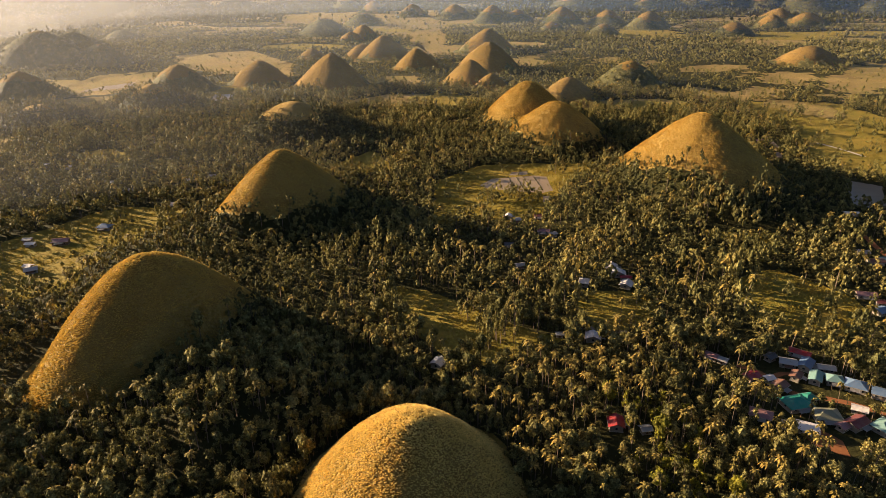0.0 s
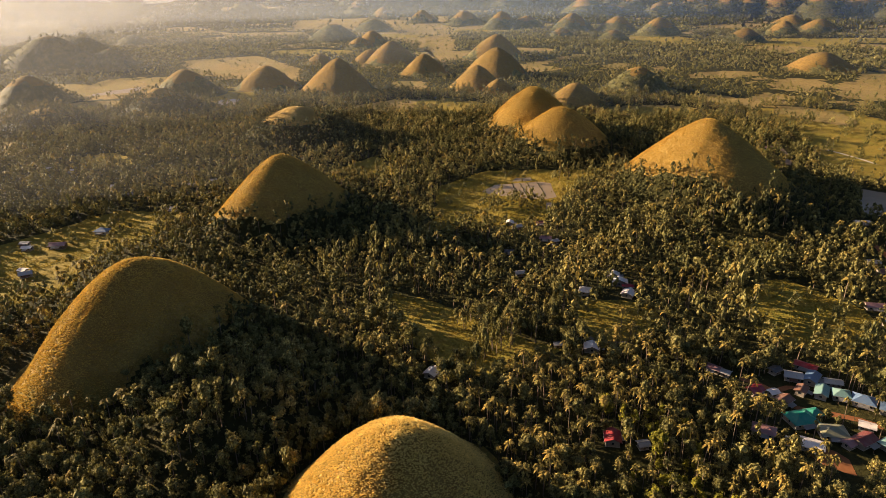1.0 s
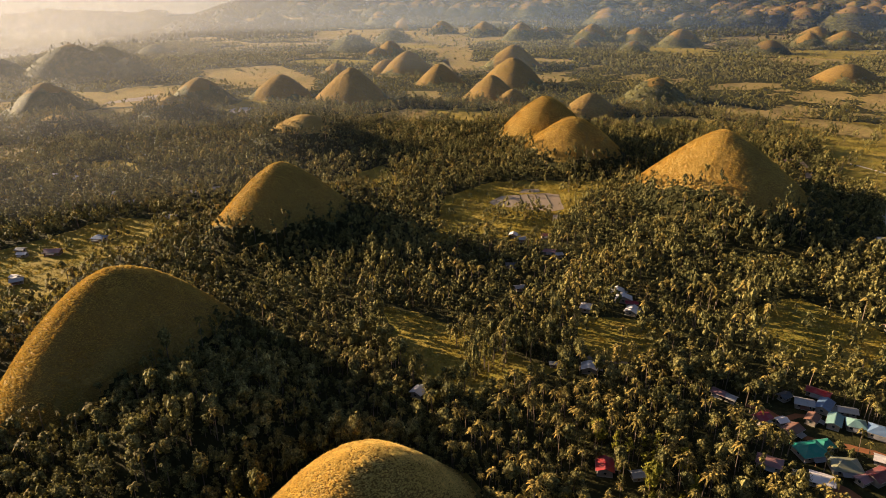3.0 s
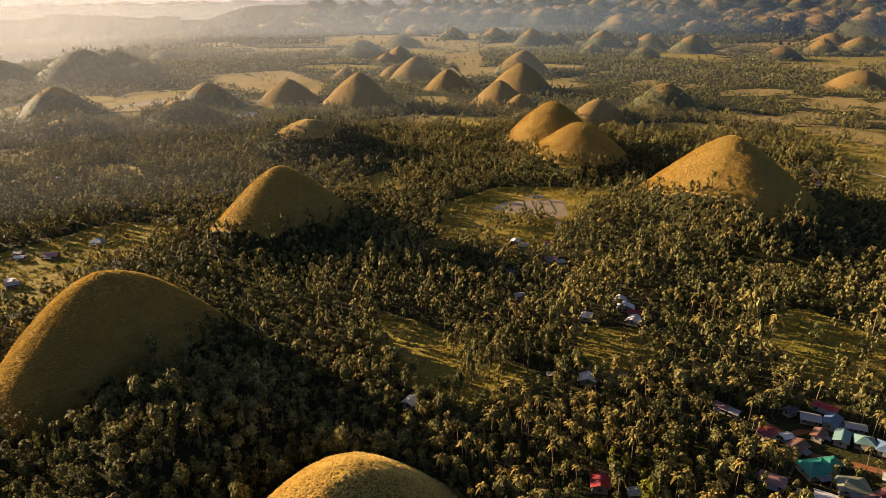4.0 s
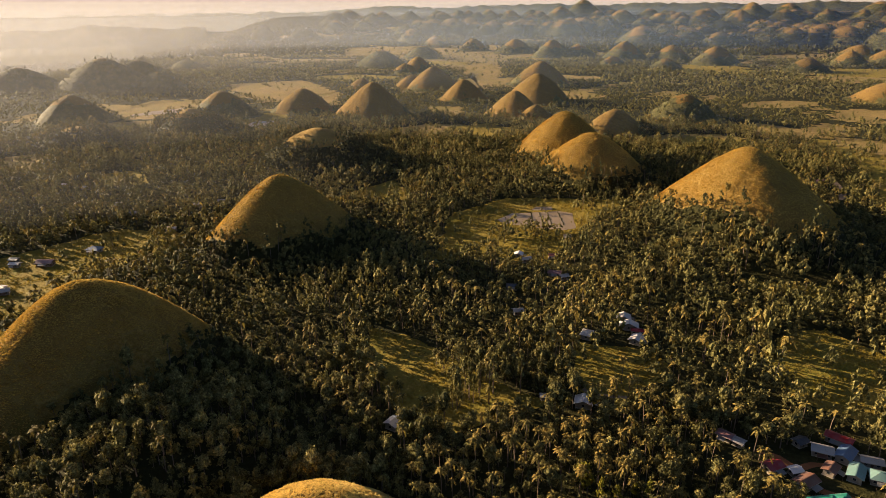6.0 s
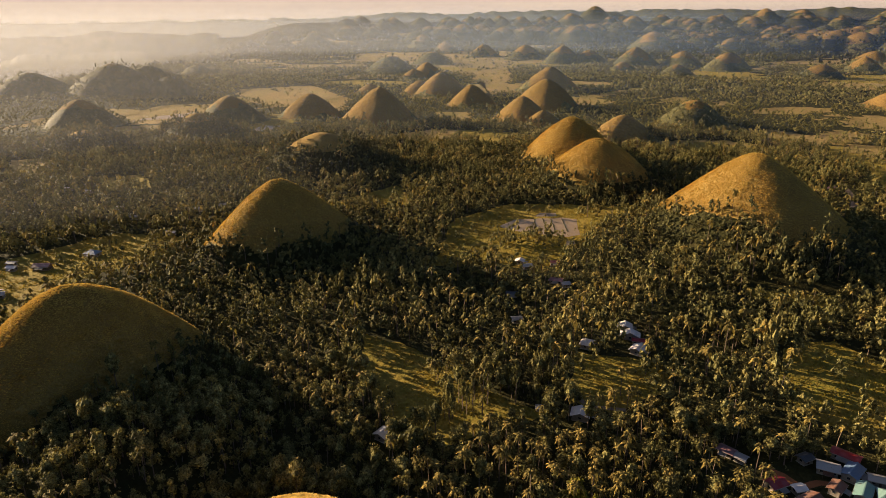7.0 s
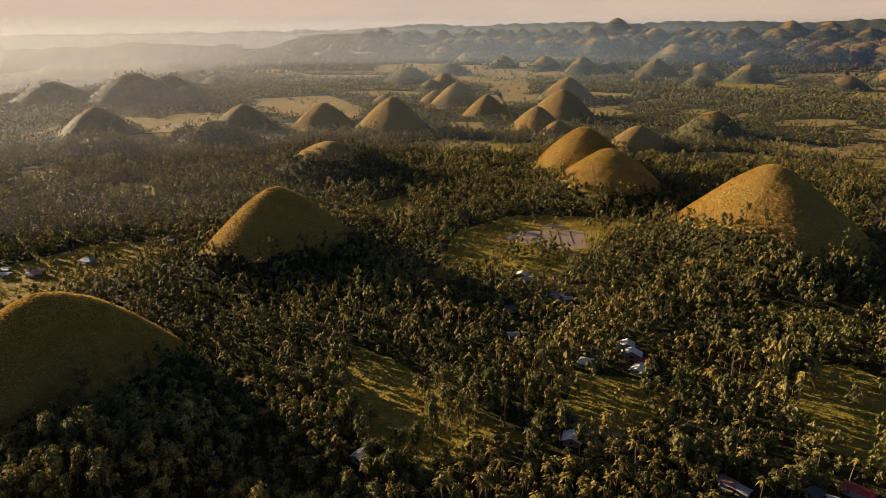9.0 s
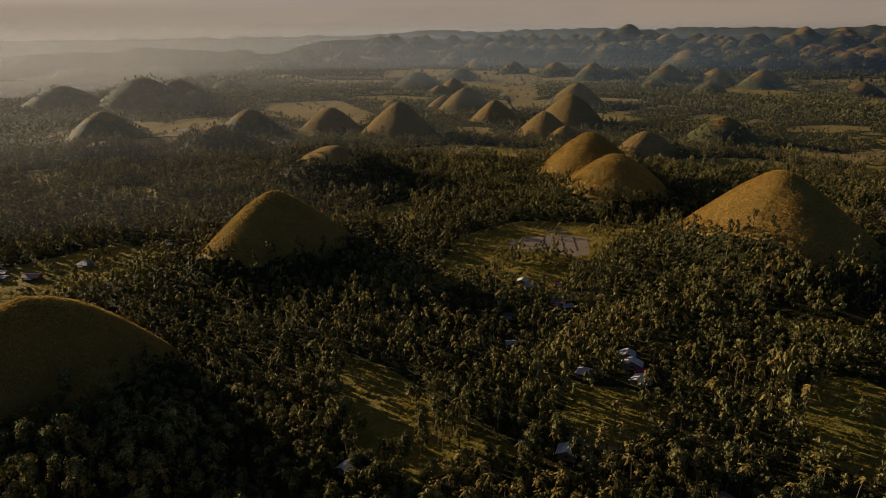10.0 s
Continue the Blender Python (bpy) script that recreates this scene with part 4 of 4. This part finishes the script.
def sizes(x, y, lo, hi):
    """Width and height factors of the trees, taller and lower stands over the plan, some saplings."""
    s = lo + (hi - lo) * rng.beta(1.2, 1.4, len(x))
    stand = 1 + 0.22 * wave(x, y, 45, 3.1) + 0.2 * wave(x, y, 17, 1.7)
    return np.c_[s * rng.uniform(0.85, 1.15, len(x)), s * stand * rng.uniform(0.85, 1.2, len(x))]


def tall_edge(x, y):
    """Height factor: old tall trees stand along the western edges of the near meadows."""
    out = np.ones(len(x))
    for reach in (6, 12, 18):
        for poly, solid in FIELDS[:4]:
            out[inside(poly, x + reach * 0.88, y - reach * 0.45)] = 1.55
    return out


def palm_share(x, y):
    """Coconut groves: most of the trees round the village, fewer elsewhere."""
    near = np.exp(-(((x - 110) / 95) ** 2 + ((y - 260) / 70) ** 2))
    return np.clip(0.12 + 0.42 * near + 0.16 * wave(x, y, 60, 0.7), 0.02, 0.8)


r1 = np.random.default_rng(11)
NEAR = [crown(r1, n, 23 * n, 0.9, h, w, OCTA, lo) for n, h, w, lo in ((7, 11, 7, 0.4), (7, 9, 6.5, 0.42), (10, 14.5, 8.5, 0.5), (6, 14.5, 4.4, 0.42), (8, 10, 9.5, 0.62), (5, 7, 5, 0.3))]
NEAR_T = [trunk(r1, h, w, 5, 4) for h, w in ((11, 6.5), (9, 6), (14.5, 8), (14.5, 4.4), (10, 9.5), (7, 5))]
BOLES = [trunk(r1, h, 7, 4, 0) for h in (11, 9, 14.5, 14.5, 10, 7)]
PALMS = [palm(r1, h, 17, 4, 3.6) for h in (11, 13, 9.5, 14.5)]
MID = [crown(r1, n, 6 * n, 1.05, h, w, OCTA, lo) for n, h, w, lo in ((4, 9, 6, 0.42), (4, 7.5, 6.5, 0.45), (5, 12, 6.5, 0.5), (4, 12, 4.0, 0.4), (3, 7.5, 5, 0.4))]
GROVE_P = [palm(r1, h, 13, 2, 3.6, 0.7) for h in (11, 13, 9.5, 14.5)]
MID_P = [palm(r1, h, 8, 2, 3.4, 0.85) for h in (10, 12, 8.5)]
FAR = [crown(r1, 2, 8, 1.6, h, w, OCTA) for h, w in ((8, 7), (10, 7), (7, 8), (11, 5.5), (8, 6))]
FAR_LOW = [crown(r1, 1, 5, 2.2, h, w, OCTA) for h, w in ((8, 8), (10, 8), (7, 9), (11, 6.5), (8, 7))]
FAREST = [crown(r1, 1, 5, 4, 11, 15, OCTA) for n in range(4)]


def place(x, y):
    return np.c_[x, y, hills_z(x, y) + ground_z(x, y)]


def tag_tree(ob, what):
    return tagged(ob, what[0], what[1], what[2])


BROAD = ("broadleaf tree with a dense rounded green crown", "tree", "trees of the near woods")
COCO = ("slender coconut palm with arching yellow-green fronds", "palm tree", "coconut palms near the village")

x, y = spots(-330, 300, 150, 360, 4.0)
m = in_view(x, y) & (np.hypot(x, y) < 355)
x, y = x[m], y[m]
m = wooded(x, y, 0.10)
x, y = x[m], y[m]
P = place(x, y)
is_palm = rng.random(len(x)) < palm_share(x, y)
turns = rng.uniform(0, 6.283, len(x))
scales = sizes(x, y, 0.38, 0.96) * (1, 1.14) * tall_edge(x, y)[:, None] ** (0.5, 1)
scales[is_palm] *= 1.12
pick = rng.integers(0, 60, len(x))
# the trees that the way passes nearest are things of their own
rank = np.hypot(x - 60, y - 220)
single = np.zeros(len(x), bool)
for kind in (True, False):
    idx = np.nonzero(is_palm == kind)[0]
    single[idx[np.argsort(rank[idx])[:290]]] = True
trunk_me = [mesh_from("trunk", v, q) for v, q in NEAR_T]
crown_me = [mesh_from("crown", v, q, t) for v, q, t in NEAR]
fresh_me = [mesh_from("crown", v, q, t) for v, q, t in NEAR]
FRESH = ("broadleaf tree with a fresh yellow-green crown", "tree", "trees of the near woods")
palm_tm = [mesh_from("trunk", p[0], p[1], None, True) for p in PALMS]
palm_cm = [mesh_from("crown", p[2], p[3]) for p in PALMS]
for k in np.nonzero(single)[0]:
    young = not is_palm[k] and 75 < x[k] < 190 and 160 < y[k] < 265 and pick[k] % 5 < 3
    kind = COCO if is_palm[k] else FRESH if young else BROAD
    ob = tag_tree(new("coconut_palm" if is_palm[k] else "tree"), kind)
    ob.location, ob.rotation_euler, ob.scale = P[k], (0, 0, turns[k]), (scales[k, 0], scales[k, 0], scales[k, 1])
    n = pick[k] % (len(PALMS) if is_palm[k] else len(NEAR))
    thing("trunk", (palm_tm if is_palm[k] else trunk_me)[n], M_BARK, ob)
    thing("crown", (palm_cm if is_palm[k] else fresh_me if young else crown_me)[n], M_PALM if is_palm[k] else M_LEAF_FRESH if young else M_LEAF, ob)
b = ~single & ~is_palm
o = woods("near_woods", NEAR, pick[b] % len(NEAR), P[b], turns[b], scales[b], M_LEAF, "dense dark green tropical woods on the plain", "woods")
woods("trunks", [(v, q, None) for v, q in BOLES], pick[b] % len(NEAR), P[b], turns[b], scales[b], M_BARK, "", "", o)
b = ~single & is_palm
o = woods("palm_grove", [(p[2], p[3], None) for p in GROVE_P], pick[b] % len(PALMS), P[b], turns[b], scales[b], M_PALM, "coconut palms scattered through the woods", "palms")
woods("trunks", [(p[0], p[1], None) for p in GROVE_P], pick[b] % len(PALMS), P[b], turns[b], scales[b], M_BARK, "", "", o)

x, y = spots(-960, 960, 200, 1160, 5.1)
d = np.hypot(x, y)
m = in_view(x, y) & (d >= 355) & (d < 1150)
x, y = x[m], y[m]
m = wooded(x, y, 0.05)
x, y = x[m], y[m]
P = place(x, y)
is_palm = rng.random(len(x)) < 0.2 + 0.15 * wave(x, y, 90, 0.2)
turns = rng.uniform(0, 6.283, len(x))
scales = sizes(x, y, 0.5, 1.25) * (1, 1.18) * tall_edge(x, y)[:, None] ** (0.5, 1)
pick = rng.integers(0, 60, len(x))
slope = hillside(x, y)
b = ~is_palm & ~slope
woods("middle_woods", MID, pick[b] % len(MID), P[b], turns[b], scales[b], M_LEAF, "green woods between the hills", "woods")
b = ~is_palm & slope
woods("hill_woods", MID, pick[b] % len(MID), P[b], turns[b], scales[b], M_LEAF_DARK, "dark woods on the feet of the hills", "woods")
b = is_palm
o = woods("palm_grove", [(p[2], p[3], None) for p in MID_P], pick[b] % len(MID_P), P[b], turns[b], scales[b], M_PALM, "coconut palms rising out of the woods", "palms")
woods("trunks", [(p[0], p[1], None) for p in MID_P], pick[b] % len(MID_P), P[b], turns[b], scales[b], M_BARK, "", "", o)

x, y = spots(-2000, 2000, 600, 2650, 9.8)
d = np.hypot(x, y)
m = in_view(x, y) & (d >= 1150) & (d < 2650)
x, y = x[m], y[m]
m = wooded(x, y, 0.15) & ~(open_land(x, y) & (rng.random(len(x)) < 0.9))
x, y = x[m], y[m]
P = place(x, y)
turns = rng.uniform(0, 6.283, len(x))
scales = sizes(x, y, 0.6, 1.5)
pick = rng.integers(0, len(FAR), len(x))
slope = hillside(x, y)
beyond = np.hypot(x, y) > 1650
for b, shape in ((~slope & ~beyond, FAR), (~slope & beyond, FAR_LOW)):
    woods("far_woods", shape, pick[b], P[b], turns[b], scales[b], M_LEAF, "distant woods between fields and hills", "woods")
woods("hill_woods", FAR, pick[slope], P[slope], turns[slope], scales[slope], M_LEAF_DARK, "dark woods on distant hills", "woods")

x, y = spots(-3700, 3700, 1400, 4700, 21.0)
d = np.hypot(x, y)
m = in_view(x, y) & (d >= 2650) & (d < 4680)
x, y = x[m], y[m]
m = wooded(x, y, 0.12) & ~(open_land(x, y) & (rng.random(len(x)) < 0.9))
x, y = x[m], y[m]
P = place(x, y)
turns = rng.uniform(0, 6.283, len(x))
scales = sizes(x, y, 0.6, 1.5) * np.clip(np.hypot(x, y) / far_reach(np.hypot(x, y)), 0.3, 1)[:, None]
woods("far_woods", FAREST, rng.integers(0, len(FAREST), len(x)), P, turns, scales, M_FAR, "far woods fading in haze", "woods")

# bushes that close the woods below the trees
for gap, near, far, lo, hi, shape in ((3.6, 0, 440, 0.16, 0.42, FAR), (6.8, 440, 1150, 0.28, 0.66, [crown(r1, 1, 5, 2.6, 9, 9, OCTA) for n in range(4)])):
    x, y = spots(-970, 900, 150, 1160, gap)
    d = np.hypot(x, y)
    m = in_view(x, y) & (d >= near) & (d < far)
    x, y = x[m], y[m]
    m = wooded(x, y, 0.12)
    x, y = x[m], y[m]
    s = rng.uniform(lo, hi, len(x))
    woods("bushes", shape, rng.integers(0, len(shape), len(x)), place(x, y) - (0, 0, 0.5), rng.uniform(0, 6.283, len(x)), np.c_[s, s * rng.uniform(0.6, 1.2, len(x))], M_LEAF, "dense green bushes and young growth between the trees", "bushes")

# low shrubs over the meadows
x, y = spots(-330, 620, 200, 1010, 4.8)
m = np.zeros(len(x), bool)
for poly, solid in FIELDS:
    if not solid:
        m |= inside(poly, x, y)
m &= in_view(x, y) & ~grass_on_hill(x, y) & (wave(x, y, 11, 1.1) + 0.6 * rng.random(len(x)) > 0.4)
for cx, cy, cr in CLEAR:
    m &= (x - cx) ** 2 + (y - cy) ** 2 > cr * cr
x, y = x[m], y[m]
s = rng.uniform(0.12, 0.34, len(x))
woods("shrubs", FAR, rng.integers(0, len(FAR), len(x)), place(x, y) - (0, 0, 0.4), rng.uniform(0, 6.283, len(x)), np.c_[s, s * rng.uniform(0.6, 1.1, len(x))], M_LEAF, "low shrubs and bushes scattered over the meadows", "shrubs")


# tufts of dry grass on the nearer hills
def tufts(k, count, size):
    row = H[k]
    hx, hy, h, r, a, g, w, t = row
    u, ang = np.sqrt(rng.random(count)) * 1.02, rng.uniform(0, 6.283, count)
    ex, ey = u * r * np.cos(ang) * w, u * r * np.sin(ang) / w
    x, y = ex * math.cos(t) - ey * math.sin(t), ex * math.sin(t) + ey * math.cos(t)
    out = spread_of(hx, x, y)
    x, y = x * out, y * out
    on = grass_on_hill(x + hx, y + hy, 1.04)
    x, y = x[on], y[on]
    count = len(x)
    e = 0.4
    z = hills_z(x + hx, y + hy, np.array([k]))
    gx = (hills_z(x + hx + e, y + hy, np.array([k])) - z) / e
    gy = (hills_z(x + hx, y + hy + e, np.array([k])) - z) / e
    z += (wave(x + hx, y + hy, 11, 1.0) * 0.4 + wave(x + hx, y + hy, 4.1, 2.0) * 0.2) * np.clip(z / 6, 0, 1)
    if k in (4, 5):
        z = twin_z(x + hx, y + hy, z, k)
    lean = np.c_[-gx, -gy, np.zeros(count)] * 0.35
    v, q = blades(np.c_[x, y, z - 0.12], lean, size, np.random.default_rng(k))
    thing("grass", mesh_from("grass", v, None, q), M_STRAW if k == 0 else M_TUFT, HILL_OBS[k], "tussocks of dry golden grass", "", "", "stuff")


for k, count, size in ((0, 34000, 0.8), (1, 34000, 0.8), (2, 22000, 0.75), (3, 52000, 0.78), (4, 24000, 0.85), (5, 22000, 0.85)):
    tufts(k, count, size)


# rough grass standing in the meadows
x, y = spots(-360, 300, 260, 690, 1.7)
m = np.zeros(len(x), bool)
for poly, solid in FIELDS[:9]:
    if not solid:
        m |= inside(poly, x, y)
for poly, solid in FIELDS:
    if solid:
        m &= ~inside(poly, x, y)
m &= wave(x, y, 9, 0.6) + 0.7 * wave(x, y, 27, 2.6) + 0.7 * rng.random(len(x)) > 0.1
for cx, cy, cr in CLEAR:
    m &= (x - cx) ** 2 + (y - cy) ** 2 > (0.6 * cr) ** 2
x, y = x[m], y[m]
v, t = blades(np.c_[x, y, np.full(len(x), -0.1)], np.zeros((len(x), 3)), 1.0, rng)
thing("meadow_grass", mesh_from("meadow_grass", v, None, t), M_MEADOW, None, "rough tussocks of yellow-green meadow grass", "grass", "", "stuff")


# ---- translucent sheets standing in for haze, thicker with the distance and to the north-west ----
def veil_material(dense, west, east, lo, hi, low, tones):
    """See-through sheet that pales what lies behind, in place of hazy air: nothing at the ground, thickest at half
    height, thicker to the west.
    """
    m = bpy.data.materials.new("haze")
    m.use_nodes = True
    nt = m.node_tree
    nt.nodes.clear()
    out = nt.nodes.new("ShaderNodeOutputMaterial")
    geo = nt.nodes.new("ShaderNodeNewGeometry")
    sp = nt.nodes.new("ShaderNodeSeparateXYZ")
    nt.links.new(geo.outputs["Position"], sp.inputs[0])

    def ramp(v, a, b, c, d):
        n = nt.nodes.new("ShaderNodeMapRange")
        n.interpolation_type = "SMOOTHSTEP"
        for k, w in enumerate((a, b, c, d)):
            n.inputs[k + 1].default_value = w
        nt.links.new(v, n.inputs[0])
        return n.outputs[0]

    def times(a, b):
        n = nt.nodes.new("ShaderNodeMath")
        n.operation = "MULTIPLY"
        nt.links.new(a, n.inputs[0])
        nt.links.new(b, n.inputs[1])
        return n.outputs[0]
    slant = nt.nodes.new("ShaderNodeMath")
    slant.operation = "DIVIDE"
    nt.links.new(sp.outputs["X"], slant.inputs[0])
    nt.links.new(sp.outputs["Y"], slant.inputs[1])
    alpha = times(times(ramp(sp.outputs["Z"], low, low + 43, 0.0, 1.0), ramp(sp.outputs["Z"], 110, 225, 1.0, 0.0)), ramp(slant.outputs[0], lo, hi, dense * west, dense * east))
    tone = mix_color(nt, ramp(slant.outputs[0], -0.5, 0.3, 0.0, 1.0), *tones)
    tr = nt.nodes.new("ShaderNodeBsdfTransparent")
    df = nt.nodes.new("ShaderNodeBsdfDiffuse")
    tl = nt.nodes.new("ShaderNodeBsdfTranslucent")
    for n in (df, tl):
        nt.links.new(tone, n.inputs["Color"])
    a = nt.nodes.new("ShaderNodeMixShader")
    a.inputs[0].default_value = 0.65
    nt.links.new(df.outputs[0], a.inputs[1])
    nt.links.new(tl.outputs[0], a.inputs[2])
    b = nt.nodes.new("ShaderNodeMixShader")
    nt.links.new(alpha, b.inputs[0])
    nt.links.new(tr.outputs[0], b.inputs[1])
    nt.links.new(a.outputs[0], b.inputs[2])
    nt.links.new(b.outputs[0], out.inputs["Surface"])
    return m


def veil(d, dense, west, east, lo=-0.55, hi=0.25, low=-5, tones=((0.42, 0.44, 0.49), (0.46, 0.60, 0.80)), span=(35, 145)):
    """An upright curved sheet at a certain distance over the plain, added for the haze of the air."""
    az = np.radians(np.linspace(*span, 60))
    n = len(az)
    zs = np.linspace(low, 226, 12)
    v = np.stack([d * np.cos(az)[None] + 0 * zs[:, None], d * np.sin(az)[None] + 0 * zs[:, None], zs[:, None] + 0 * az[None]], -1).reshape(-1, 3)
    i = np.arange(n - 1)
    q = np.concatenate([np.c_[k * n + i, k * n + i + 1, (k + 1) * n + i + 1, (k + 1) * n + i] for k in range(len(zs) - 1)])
    ob = thing("mist", mesh_from("mist", v, q, None, True), veil_material(dense, west, east, lo, hi, low, tones), None, "upright translucent sheet standing in for thin haze over the plain", "mist", "", "stuff")
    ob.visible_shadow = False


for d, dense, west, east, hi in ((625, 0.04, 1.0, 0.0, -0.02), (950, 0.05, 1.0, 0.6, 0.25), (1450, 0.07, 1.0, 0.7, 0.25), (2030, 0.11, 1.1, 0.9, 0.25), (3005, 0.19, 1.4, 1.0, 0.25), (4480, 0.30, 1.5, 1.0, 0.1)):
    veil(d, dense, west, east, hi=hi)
# one more sheet, denser, in place of the deep haze of the basin
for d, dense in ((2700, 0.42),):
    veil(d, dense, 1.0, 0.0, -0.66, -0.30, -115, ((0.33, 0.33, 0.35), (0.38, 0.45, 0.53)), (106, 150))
